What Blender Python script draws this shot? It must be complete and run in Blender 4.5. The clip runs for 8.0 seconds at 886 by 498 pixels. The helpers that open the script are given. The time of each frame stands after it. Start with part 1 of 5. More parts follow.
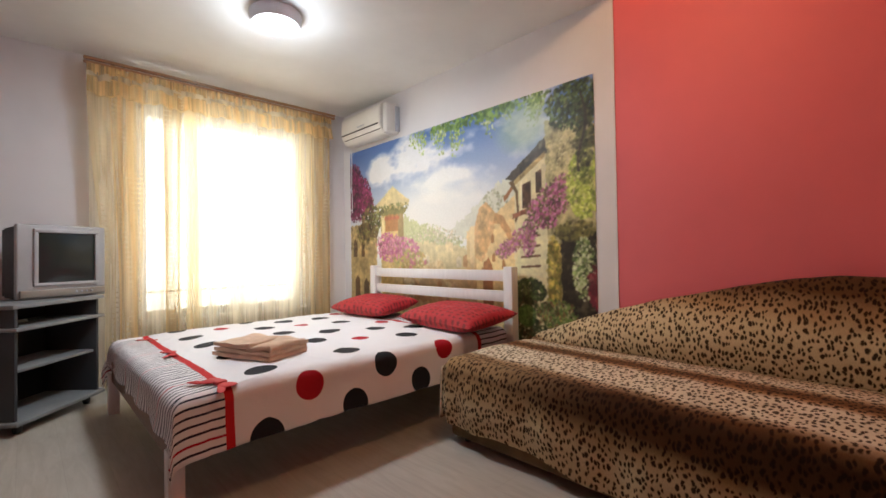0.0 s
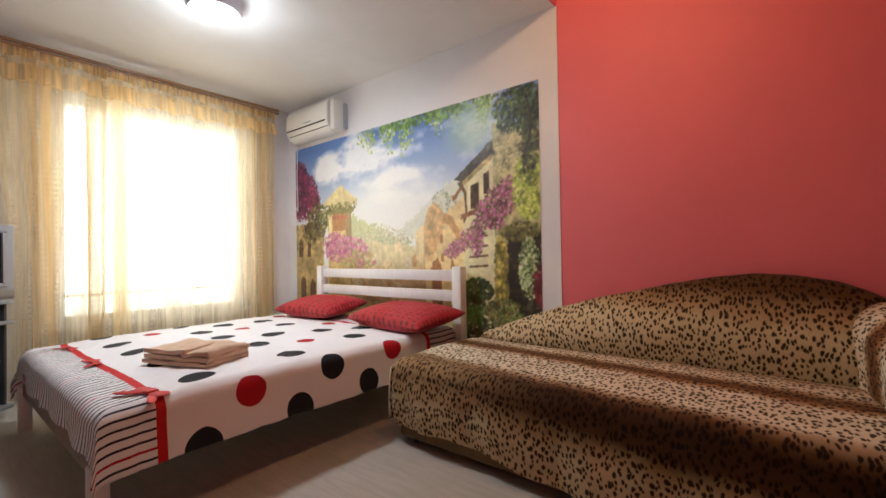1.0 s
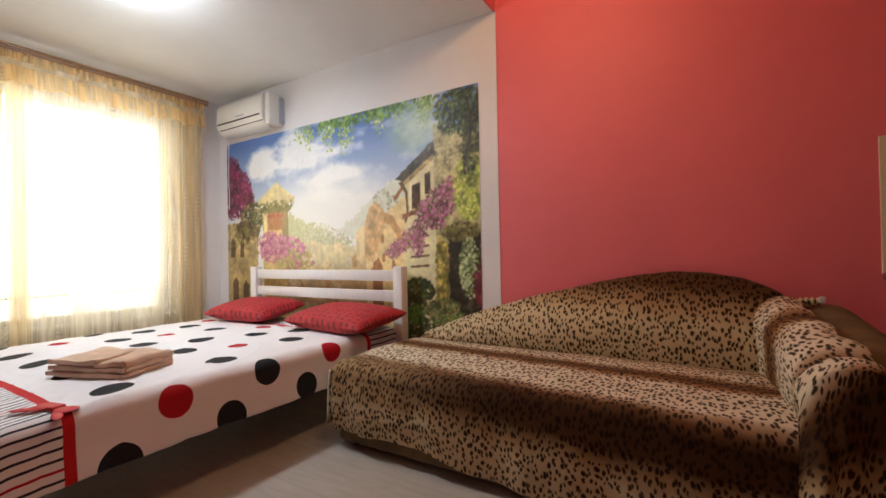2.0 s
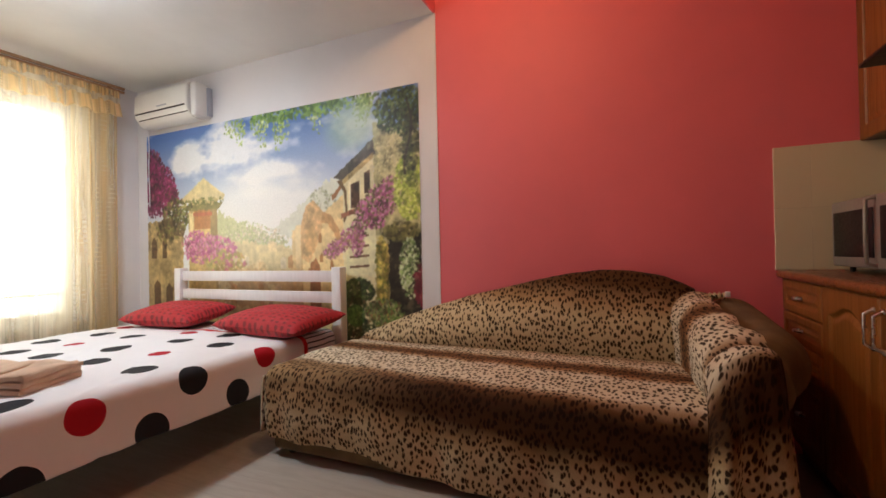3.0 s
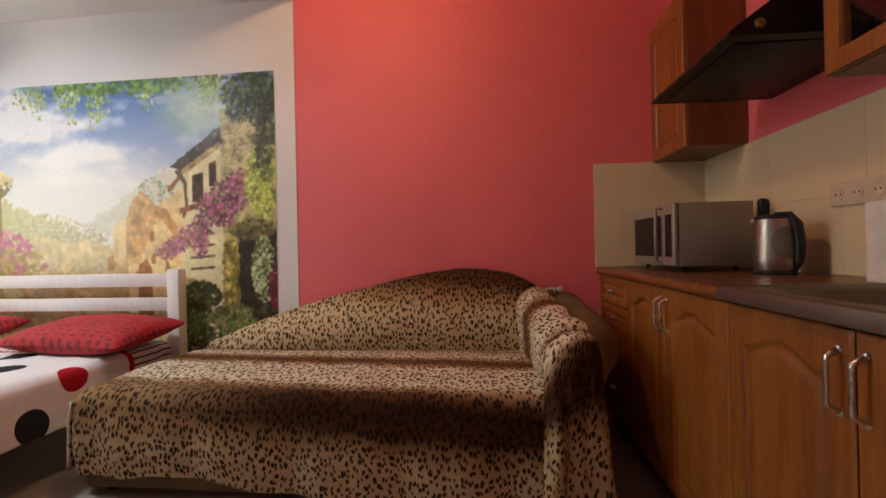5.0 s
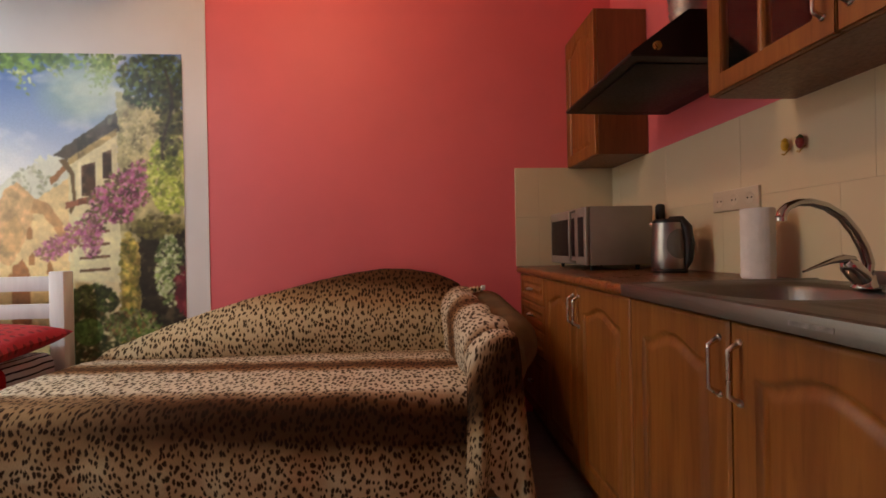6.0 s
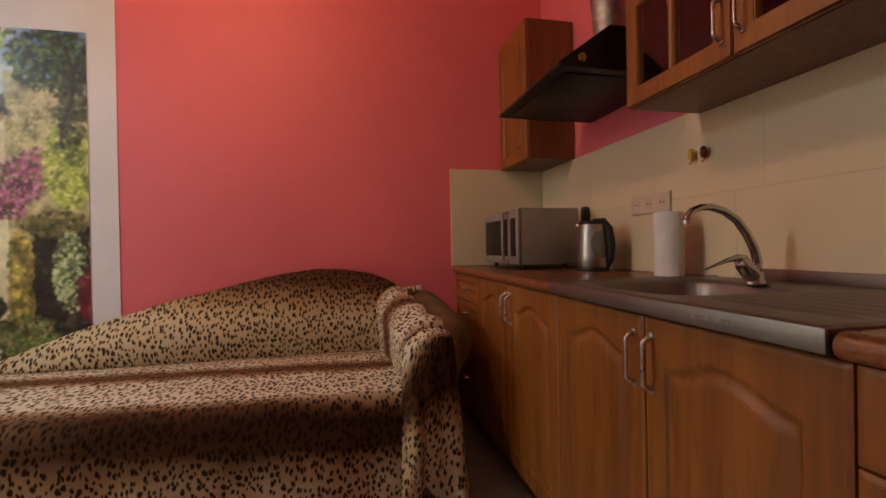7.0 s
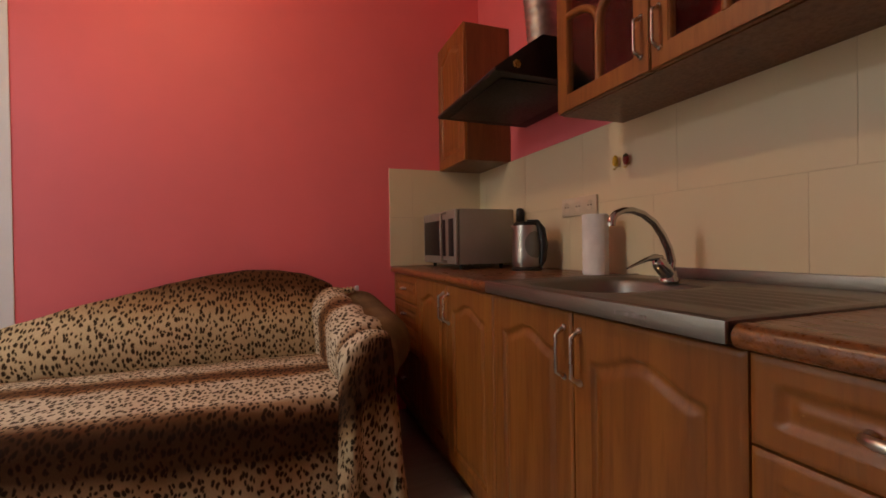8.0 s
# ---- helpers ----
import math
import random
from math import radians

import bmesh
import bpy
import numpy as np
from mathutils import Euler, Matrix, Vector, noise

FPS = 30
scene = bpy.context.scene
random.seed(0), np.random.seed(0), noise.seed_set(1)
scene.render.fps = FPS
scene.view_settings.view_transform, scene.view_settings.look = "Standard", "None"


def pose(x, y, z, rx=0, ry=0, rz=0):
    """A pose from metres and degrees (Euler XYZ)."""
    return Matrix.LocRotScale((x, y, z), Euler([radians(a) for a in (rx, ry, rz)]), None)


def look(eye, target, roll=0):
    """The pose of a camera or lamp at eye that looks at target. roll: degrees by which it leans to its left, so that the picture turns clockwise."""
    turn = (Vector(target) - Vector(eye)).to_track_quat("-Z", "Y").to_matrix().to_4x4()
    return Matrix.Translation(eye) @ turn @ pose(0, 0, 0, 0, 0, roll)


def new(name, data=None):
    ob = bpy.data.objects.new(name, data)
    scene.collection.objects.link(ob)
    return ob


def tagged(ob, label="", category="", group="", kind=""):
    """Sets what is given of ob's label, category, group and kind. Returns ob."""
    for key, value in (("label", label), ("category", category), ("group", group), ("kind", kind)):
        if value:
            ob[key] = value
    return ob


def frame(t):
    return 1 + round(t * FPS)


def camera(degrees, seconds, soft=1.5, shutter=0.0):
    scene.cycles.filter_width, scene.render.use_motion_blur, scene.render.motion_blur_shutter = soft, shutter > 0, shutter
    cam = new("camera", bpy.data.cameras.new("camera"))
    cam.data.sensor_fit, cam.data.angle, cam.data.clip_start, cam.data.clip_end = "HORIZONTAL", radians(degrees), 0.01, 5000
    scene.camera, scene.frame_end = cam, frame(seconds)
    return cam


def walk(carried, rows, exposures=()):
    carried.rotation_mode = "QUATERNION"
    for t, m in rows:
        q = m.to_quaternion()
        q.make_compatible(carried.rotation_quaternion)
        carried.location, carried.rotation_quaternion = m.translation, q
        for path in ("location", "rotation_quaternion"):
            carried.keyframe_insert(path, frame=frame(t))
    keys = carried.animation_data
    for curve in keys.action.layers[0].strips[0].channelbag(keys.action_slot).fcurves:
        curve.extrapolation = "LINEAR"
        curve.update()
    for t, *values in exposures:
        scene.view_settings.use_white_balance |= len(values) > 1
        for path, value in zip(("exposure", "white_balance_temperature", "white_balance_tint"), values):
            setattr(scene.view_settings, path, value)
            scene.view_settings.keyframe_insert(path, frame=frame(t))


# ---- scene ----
cam = camera(91.416, 8.0, soft=1.6)
# the camera pans on a fixed tripod head; the lens sits a few centimetres ahead of the pivot
PIVOT_Z, ARM = 0.975, 0.0437
ROWS = [(0, 45.99, 0.923, 0.864), (0.5, 42.708, 0.872, 0.93), (1, 39.331, 0.816, 0.926), (1.5, 35.559, 0.749, 0.971),
        (3, 23.881, 0.509, 1.221), (3.5, 19.772, 0.404, 1.257), (4, 14.918, 0.296, 1.267), (5.5, 1.368, 0.022, 1.166),
        (6, -3.672, -0.093, 1.117), (6.5, -8.054, -0.184, 1.089), (7, -11.986, -0.271, 1.034), (7.5, -15.742, -0.357, 0.936),
        (8, -19.952, -0.405, 0.936)]
walk(cam, [(t, pose(-math.sin(radians(a)) * ARM, math.cos(radians(a)) * ARM, PIVOT_Z, 90 + p, r, a)) for t, a, p, r in ROWS],
     exposures=[(0, -0.33), (8.0, -0.33)])

# ---- light ----
world = bpy.data.worlds.new("daylight")
world.use_nodes = True
scene.world = world
wn = world.node_tree.nodes
sky = wn.new("ShaderNodeTexSky")
sky.sky_type, sky.sun_disc, sky.sun_elevation, sky.sun_rotation = "NISHITA", False, radians(40), radians(200)
world.node_tree.links.new(sky.outputs[0], wn["Background"].inputs[0])
wn["Background"].inputs[1].default_value = 0.12


def lamp(name, kind, energy, colour, m, **kw):
    data = bpy.data.lights.new(name, kind)
    data.energy, data.color = energy, colour
    for k, v in kw.items():
        setattr(data, k, v)
    ob = new(name, data)
    ob.matrix_world = m
    return ob


CEIL, CEIL_K = 2.52, 2.78                 # bedroom ceiling, higher ceiling over the kitchen part
NORTH, WEST, EAST, SOUTH = 2.56, -4.2, 1.193, -2.7
SPLIT = -1.155                            # where white wall and low ceiling end and pink begins
LAMP = (-2.70, 1.17)                      # round ceiling lamp over the bed
SPOT = (-0.72, 1.42)                      # warm lamp on the high ceiling
lamp("window_daylight", "AREA", 27, (0.98, 0.98, 0.97), look((-4.36, 1.42, 1.5), (0, 1.42, 1.3)), shape="RECTANGLE", size=1.3, size_y=1.5)
lamp("bed_lamp_light", "AREA", 31, (0.80, 0.91, 1.0), look((*LAMP, CEIL - 0.115), (LAMP[0], LAMP[1], 0), 0), shape="DISK", size=0.26)
lamp("bed_lamp_rim_light", "POINT", 12.5, (0.81, 0.905, 1.0), pose(*LAMP, CEIL - 0.22), shadow_soft_size=0.09)
lamp("spot_light", "POINT", 31, (1.0, 0.585, 0.295), pose(*SPOT, CEIL_K - 0.12), shadow_soft_size=0.05)


# ---- materials ----
class Graph:
    """A small builder for node materials."""

    def __init__(self, name):
        self.mat = bpy.data.materials.new(name)
        self.mat.use_nodes = True
        self.n, self.l = self.mat.node_tree.nodes, self.mat.node_tree.links
        self.bsdf = self.n["Principled BSDF"]
        self.out = self.n["Material Output"]

    def put(self, socket, value):
        if isinstance(value, bpy.types.NodeSocket):
            self.l.new(value, socket)
        elif isinstance(value, (tuple, list)) and len(value) == 3 and socket.type == "RGBA":
            socket.default_value = (*value, 1)
        else:
            socket.default_value = value

    def node(self, kind, **inputs):
        nd = self.n.new(kind)
        for k, v in inputs.items():
            self.put(nd.inputs[k.replace("_", " ")], v)
        return nd

    def math(self, op, a, b=0.0, c=0.0):
        nd = self.n.new("ShaderNodeMath")
        nd.operation = op
        for i, v in enumerate((a, b, c)):
            self.put(nd.inputs[i], v)
        return nd.outputs[0]

    def mix(self, f, a, b, blend="MIX"):
        nd = self.n.new("ShaderNodeMix")
        nd.data_type, nd.blend_type = "RGBA", blend
        self.put(nd.inputs[0], f)
        self.put(nd.inputs[6], a)
        self.put(nd.inputs[7], b)
        return nd.outputs[2]

    def ramp(self, v, lo, hi, a=0.0, b=1.0):
        nd = self.n.new("ShaderNodeMapRange")
        nd.interpolation_type = "SMOOTHSTEP"
        for i, x in enumerate((v, lo, hi, a, b)):
            self.put(nd.inputs[i], x)
        return nd.outputs[0]

    def coords(self, kind="Object", scale=(1, 1, 1)):
        tc = self.n.new("ShaderNodeTexCoord")
        mp = self.node("ShaderNodeMapping", Vector=tc.outputs[kind])
        mp.inputs["Scale"].default_value = scale
        return mp.outputs[0]

    def noise(self, vec, scale, detail=4.0, rough=0.55, distortion=0.0):
        return self.node("ShaderNodeTexNoise", Vector=vec, Scale=scale, Detail=detail, Roughness=rough, Distortion=distortion).outputs["Fac"]

    def bump(self, height, strength, distance=0.01):
        nd = self.node("ShaderNodeBump", Height=height, Strength=strength, Distance=distance)
        self.l.new(nd.outputs[0], self.bsdf.inputs["Normal"])

    def set(self, **kw):
        for k, v in kw.items():
            self.put(self.bsdf.inputs[k.replace("_", " ")], v)
        return self


def shade(c, k):
    return tuple(min(1.0, x * k) for x in c)


def plain(name, col, rough=0.5, metal=0.0, var=0.12, scale=6.0, bump=0.08, bscale=90.0, stretch=(1, 1, 1), kind="Object", **more):
    """Colour with broad and fine variation, uneven gloss and fine relief."""
    g = Graph(name)
    v = g.coords(kind, stretch)
    big, fine = g.noise(v, scale, 3), g.noise(v, bscale, 5)
    c = g.mix(g.ramp(big, 0.3, 0.7), shade(col, 1 - var), shade(col, 1 + var))
    c = g.mix(g.math("MULTIPLY", fine, var), c, shade(col, 0.55))
    g.set(Base_Color=c, Metallic=metal, Roughness=g.ramp(fine, 0.2, 0.8, max(0.03, rough - 0.07), min(1, rough + 0.07)), **more)
    if bump:
        g.bump(fine, bump, 0.004)
    return g.mat


def wood(name, dark, light, rough=0.42, stretch=(14, 14, 1.2), coat=0.06):
    g = Graph(name)
    info = g.n.new("ShaderNodeObjectInfo")
    v = g.coords("Object", stretch)
    off = g.node("ShaderNodeVectorMath", Vector=v)
    off.operation = "ADD"
    shift = g.node("ShaderNodeCombineXYZ", X=g.math("MULTIPLY", info.outputs["Random"], 37.0), Y=g.math("MULTIPLY", info.outputs["Random"], 11.0))
    g.l.new(shift.outputs[0], off.inputs[1])
    a = g.noise(off.outputs[0], 1.0, 6, 0.6, 1.2)
    b = g.noise(off.outputs[0], 6.0, 4, 0.6, 0.4)
    c = g.mix(g.ramp(a, 0.2, 0.8), dark, light)
    c = g.mix(g.math("MULTIPLY", g.ramp(b, 0.45, 0.75), 0.42), c, shade(dark, 0.62))
    g.set(Base_Color=c, Roughness=g.ramp(b, 0.2, 0.8, rough - 0.08, rough + 0.1), Coat_Weight=coat, Coat_Roughness=0.25)
    g.bump(b, 0.06, 0.003)
    return g.mat


def wall_paint(name, col, rough=0.75, strength=0.25):
    """Rolled emulsion: orange-peel relief, patchy tone."""
    g = Graph(name)
    v = g.coords()
    big, fine = g.noise(v, 1.3, 4, 0.6), g.noise(v, 150, 3)
    c = g.mix(g.ramp(big, 0.25, 0.75), shade(col, 0.94), shade(col, 1.05))
    g.set(Base_Color=c, Roughness=rough)
    g.bump(fine, strength, 0.002)
    return g.mat


M_WHITE = wall_paint("white_wall_paint", (0.74, 0.72, 0.73))
M_CEIL = wall_paint("ceiling_paint", (0.76, 0.75, 0.74), 0.6)
M_PINK = wall_paint("coral_pink_wallpaper", (0.77, 0.160, 0.182), 0.6, 0.35)
M_OAK = wood("honey_oak", (0.185, 0.058, 0.009), (0.335, 0.122, 0.020), 0.42, (11, 11, 0.8), 0.04)
M_OAK_SIDE = wood("oak_veneer", (0.13, 0.045, 0.013), (0.20, 0.075, 0.022), 0.4)
M_WORKTOP = wood("brown_laminate", (0.105, 0.034, 0.011), (0.22, 0.080, 0.025), 0.30, (10, 2, 10), 0.12)
M_EDGE = wood("orange_laminate_edge", (0.065, 0.020, 0.006), (0.36, 0.125, 0.030), 0.30, (30, 22, 30), 0.15)
M_ROD = wood("rod_wood", (0.30, 0.15, 0.075), (0.48, 0.28, 0.15), 0.3, (14, 1.2, 14))
M_STEEL = plain("brushed_steel", (0.25, 0.232, 0.21), 0.46, 1.0, 0.06, 3, 0.06, 260, (1, 0.05, 1))
M_CHROME = plain("chrome", (0.54, 0.53, 0.52), 0.12, 1.0, 0.02, 6, 0, 9)
M_NICKEL = plain("satin_nickel", (0.62, 0.60, 0.57), 0.27, 1.0, 0.03, 8, 0, 9)
M_DUCT = plain("aluminium_foil_duct", (0.36, 0.35, 0.34), 0.5, 1.0, 0.12, 20, 0.5, 60)
M_BLACK = plain("black_enamel", (0.004, 0.004, 0.004), 0.48, 0.0, 0.1, 6, 0.03)
M_BLACK_PLASTIC = plain("black_plastic", (0.018, 0.018, 0.018), 0.35)
M_SILVER = plain("silver_plastic", (0.31, 0.28, 0.24), 0.38, 0.25, 0.05)
M_TV = plain("tv_silver_plastic", (0.42, 0.42, 0.43), 0.4, 0.1, 0.05)
M_TV_DARK = plain("dark_tv_hull", (0.03, 0.03, 0.033), 0.5)
M_SCREEN = plain("crt_glass", (0.022, 0.028, 0.027), 0.08, 0.0, 0.1, 3, 0)
M_STAND = plain("anthracite_board", (0.042, 0.046, 0.052), 0.5, 0, 0.12, 4)
M_STAND_EDGE = plain("grey_board_edge", (0.22, 0.23, 0.24), 0.45)
M_BEDWOOD = plain("white_lacquered_wood", (0.78, 0.76, 0.76), 0.35, 0, 0.04, 5, 0.06, 40, (8, 8, 1))
M_SHEET = plain("white_sheet", (0.72, 0.70, 0.70), 0.85)
M_AC = plain("white_ac_plastic", (0.76, 0.74, 0.70), 0.35, 0, 0.03)
M_AC_DARK = plain("dark_slot", (0.03, 0.02, 0.02), 0.6)
M_GREY_PLASTIC = plain("grey_trim_plastic", (0.45, 0.47, 0.52), 0.4)
M_TOWEL_ROLL = plain("kitchen_paper", (0.78, 0.76, 0.74), 0.95, 0, 0.04, 20, 0.5, 160)
M_SOCKET = plain("ivory_plastic", (0.62, 0.53, 0.40), 0.4, 0, 0.03)
M_GROUT = plain("grout", (0.60, 0.51, 0.345), 0.9)
M_KETTLE = plain("kettle_steel", (0.44, 0.41, 0.38), 0.34, 1.0, 0.03, 3, 0)
M_GAUGE = plain("smoky_plastic", (0.17, 0.18, 0.165), 0.35)
M_STICKER = plain("worn_sticker", (0.26, 0.245, 0.23), 0.6, 0.3, 0.3, 60)
M_UPVC = plain("white_window_plastic", (0.8, 0.8, 0.8), 0.35)
M_OLIVE = plain("olive_plush", (0.16, 0.105, 0.045), 0.9, 0, 0.2, 9, 0.5, 220)
M_RED_RIBBON = plain("red_ribbon_print", (0.56, 0.035, 0.035), 0.75)
M_TOWEL = plain("beige_terry", (0.64, 0.44, 0.31), 0.95, 0, 0.1, 12, 0.9, 320)
M_YELLOW = plain("yellow_ceramic", (0.55, 0.33, 0.03), 0.3)
M_REDC = plain("red_ceramic", (0.28, 0.03, 0.02), 0.3)
M_GREENC = plain("green_ceramic", (0.07, 0.09, 0.03), 0.3)
M_GOLD = plain("gold_emblem", (0.5, 0.34, 0.1), 0.3, 0.8)


def tile_material():
    g = Graph("beige_ceramic_tile")
    info = g.n.new("ShaderNodeObjectInfo")
    v = g.coords("Object")
    a = g.noise(v, 2, 2, 0.5)
    c = g.mix(a, (0.69, 0.595, 0.395), (0.71, 0.615, 0.415))
    c = g.mix(g.math("MULTIPLY", info.outputs["Random"], 0.12), c, (0.58, 0.49, 0.35))
    g.set(Base_Color=c, Roughness=0.30)
    return g.mat


def floor_material():
    """Pale wood-look sheet flooring, with faint long streaks and scuffs."""
    g = Graph("pale_sheet_flooring")
    v = g.coords("Object", (1.2, 9, 1))
    streak, scuff = g.noise(v, 3.0, 6, 0.6, 0.8), g.noise(g.coords(), 2.2, 6, 0.65)
    br = g.node("ShaderNodeTexBrick", Vector=g.coords("Object", (1, 1, 1)), Scale=1.0, Mortar_Size=0.0015, Color1=(0, 0, 0), Color2=(1, 1, 1), Mortar=(0.5, 0.5, 0.5))
    br.inputs["Brick Width"].default_value, br.inputs["Row Height"].default_value = 1.2, 0.16
    c = g.mix(g.ramp(streak, 0.3, 0.7), (0.42, 0.375, 0.32), (0.50, 0.455, 0.40))
    c = g.mix(g.math("MULTIPLY", br.outputs["Color"], 0.12), c, (0.36, 0.31, 0.25))
    c = g.mix(g.math("MULTIPLY", br.outputs["Fac"], 0.25), c, (0.25, 0.21, 0.17))
    c = g.mix(g.ramp(scuff, 0.55, 0.8, 0, 0.35), c, (0.33, 0.29, 0.25))
    g.set(Base_Color=c, Roughness=g.ramp(scuff, 0.2, 0.8, 0.28, 0.45))
    g.bump(streak, 0.05, 0.003)
    return g.mat


def leopard_material():
    """Plush with dark spots; u, v are metres along and across the cloth. Brown bands run along it."""
    g = Graph("leopard_plush")
    uv = g.coords("UV")
    sep = g.node("ShaderNodeSeparateXYZ", Vector=uv)
    u, v = sep.outputs[0], sep.outputs[1]
    wob = g.noise(uv, 5, 3)
    vw = g.math("ADD", g.math("ADD", v, g.math("MULTIPLY", g.math("SUBTRACT", u, 0.3), 0.07)), g.math("MULTIPLY", g.math("SUBTRACT", wob, 0.5), 0.06))

    fur = g.noise(g.coords("UV", (60, 14, 1)), 6, 5, 0.7)
    stripes = g.node("ShaderNodeValToRGB", Fac=g.math("DIVIDE", vw, 1.8))
    tan, cream, rust, sable = (0.66, 0.525, 0.32), (0.75, 0.68, 0.52), (0.17, 0.075, 0.028), (0.036, 0.015, 0.007)
    stops = [(0.0, tan), (0.14, tan), (0.205, (0.42, 0.28, 0.14)), (0.265, (0.085, 0.040, 0.017)), (0.365, (0.050, 0.022, 0.010)), (0.405, (0.12, 0.055, 0.022)), (0.445, (0.40, 0.27, 0.16)), (0.49, cream), (0.70, cream), (0.75, (0.40, 0.22, 0.10)), (0.785, rust), (0.835, rust), (0.88, (0.48, 0.33, 0.19)), (0.92, cream),
             (1.04, (0.66, 0.52, 0.36)), (1.09, (0.36, 0.22, 0.11)), (1.12, tan), (1.38, tan), (1.46, (0.44, 0.28, 0.14)), (1.56, (0.13, 0.062, 0.026)), (1.80, sable)]
    el = stripes.color_ramp.elements
    while len(el) < len(stops):
        el.new(0.5)
    for e, (at, col) in zip(el, stops):
        e.position, e.color = at / 1.8, (*col, 1)
    # the front band of the print fades towards the open end of the sofa
    faded = g.math("MULTIPLY", g.math("MULTIPLY", g.ramp(v, 0.15, 0.24), g.ramp(v, 0.36, 0.48, 1, 0)), g.ramp(u, 0.15, 0.95, 0.62, 0.0))
    print_col = g.mix(faded, stripes.outputs[0], (0.52, 0.35, 0.18))
    base = g.mix(g.ramp(g.noise(uv, 7, 4), 0.3, 0.7, 0.0, 0.5), print_col, (0.76, 0.70, 0.63), "MULTIPLY")
    base = g.mix(g.ramp(fur, 0.35, 0.75, 0.0, 0.40), base, (0.42, 0.36, 0.32), "MULTIPLY")
    vec = g.node("ShaderNodeCombineXYZ", X=g.math("ADD", u, g.math("MULTIPLY", g.noise(uv, 22, 2), 0.03)), Y=g.math("MULTIPLY", g.math("ADD", v, g.math("MULTIPLY", wob, 0.05)), 0.56)).outputs[0]
    vo = g.node("ShaderNodeTexVoronoi", Vector=vec, Scale=58.0, Randomness=0.9)
    vo.voronoi_dimensions = "2D"
    size = g.math("ADD", 0.20, g.math("MULTIPLY", g.node("ShaderNodeSeparateXYZ", Vector=vo.outputs["Color"]).outputs[0], 0.18))
    rag = g.math("MULTIPLY", g.math("SUBTRACT", g.noise(uv, 90, 2), 0.5), 0.22)
    spot = g.ramp(g.math("SUBTRACT", g.math("ADD", vo.outputs["Distance"], rag), size), -0.10, 0.08, 1.0, 0.0)
    halo = g.ramp(g.math("SUBTRACT", vo.outputs["Distance"], size), 0.0, 0.16, 0.45, 0.0)
    base = g.mix(halo, base, (0.42, 0.30, 0.20), "MULTIPLY")
    c = g.mix(g.math("MULTIPLY", spot, 0.93), base, (0.020, 0.010, 0.006))
    g.set(Base_Color=c, Roughness=0.9, Specular_IOR_Level=0.06, Sheen_Weight=0.05, Sheen_Roughness=0.45, Sheen_Tint=(1.0, 0.9, 0.78))
    g.bump(g.noise(g.coords("UV", (1, 1, 1)), 240, 3), 0.4, 0.003)
    return g.mat


def duvet_material(dots, half, foot_line, head_line):
    """White cotton print: big dots on the field, thin stripes at foot and head, red ribbon lines. u across, v along the bed."""
    g = Graph("dotted_cotton")
    uv = g.coords("UV")
    sep = g.node("ShaderNodeSeparateXYZ", Vector=uv)
    u, v = sep.outputs[0], sep.outputs[1]
    c = g.mix(g.noise(uv, 3, 3), (0.74, 0.71, 0.72), (0.80, 0.77, 0.78))
    black = red = None
    for x, y, r, k in dots:
        nd = g.node("ShaderNodeVectorMath", Vector=uv)
        nd.operation = "DISTANCE"
        nd.inputs[1].default_value = (x, y, 0)
        m = g.math("LESS_THAN", nd.outputs["Value"], r)
        if k:
            red = m if red is None else g.math("MAXIMUM", red, m)
        else:
            black = m if black is None else g.math("MAXIMUM", black, m)
    c = g.mix(black, c, (0.018, 0.018, 0.022))
    c = g.mix(red, c, (0.40, 0.008, 0.018))
    ends = g.math("MAXIMUM", g.math("LESS_THAN", v, foot_line), g.math("GREATER_THAN", v, head_line))
    ph = g.math("FRACT", g.math("DIVIDE", g.math("ADD", u, 3.0), 0.034))
    line = g.math("LESS_THAN", ph, 0.27)
    ph2 = g.math("FRACT", g.math("DIVIDE", g.math("ADD", u, 3.068), 0.408))
    redline = g.math("LESS_THAN", ph2, 0.022)
    c = g.mix(ends, c, g.mix(g.noise(uv, 5, 3), (0.72, 0.69, 0.70), (0.78, 0.75, 0.76)))
    c = g.mix(g.math("MULTIPLY", ends, line), c, (0.03, 0.026, 0.045))
    c = g.mix(g.math("MULTIPLY", ends, redline), c, (0.40, 0.01, 0.03))
    for at in (foot_line, head_line):
        rib = g.math("LESS_THAN", g.math("ABSOLUTE", g.math("SUBTRACT", v, at)), 0.017)
        c = g.mix(rib, c, (0.52, 0.015, 0.02))
    g.set(Base_Color=c, Roughness=0.8, Specular_IOR_Level=0.2)
    g.bump(g.math("ADD", g.noise(uv, 9, 5, 0.6), g.math("MULTIPLY", g.noise(uv, 400, 2), 0.15)), 0.25, 0.02)
    return g.mat


def pillow_material():
    g = Graph("red_dotted_cotton")
    uv = g.coords("UV")
    vo = g.node("ShaderNodeTexVoronoi", Vector=uv, Scale=17.0, Randomness=0.35)
    vo.voronoi_dimensions = "2D"
    m = g.math("LESS_THAN", vo.outputs["Distance"], 0.25)
    c = g.mix(g.noise(uv, 6, 4), (0.39, 0.009, 0.016), (0.49, 0.016, 0.025))
    c = g.mix(m, c, (0.20, 0.006, 0.010))
    g.set(Base_Color=c, Roughness=0.75, Sheen_Weight=0.03)
    g.bump(g.noise(uv, 11, 5, 0.6, 0.6), 0.5, 0.03)
    return g.mat


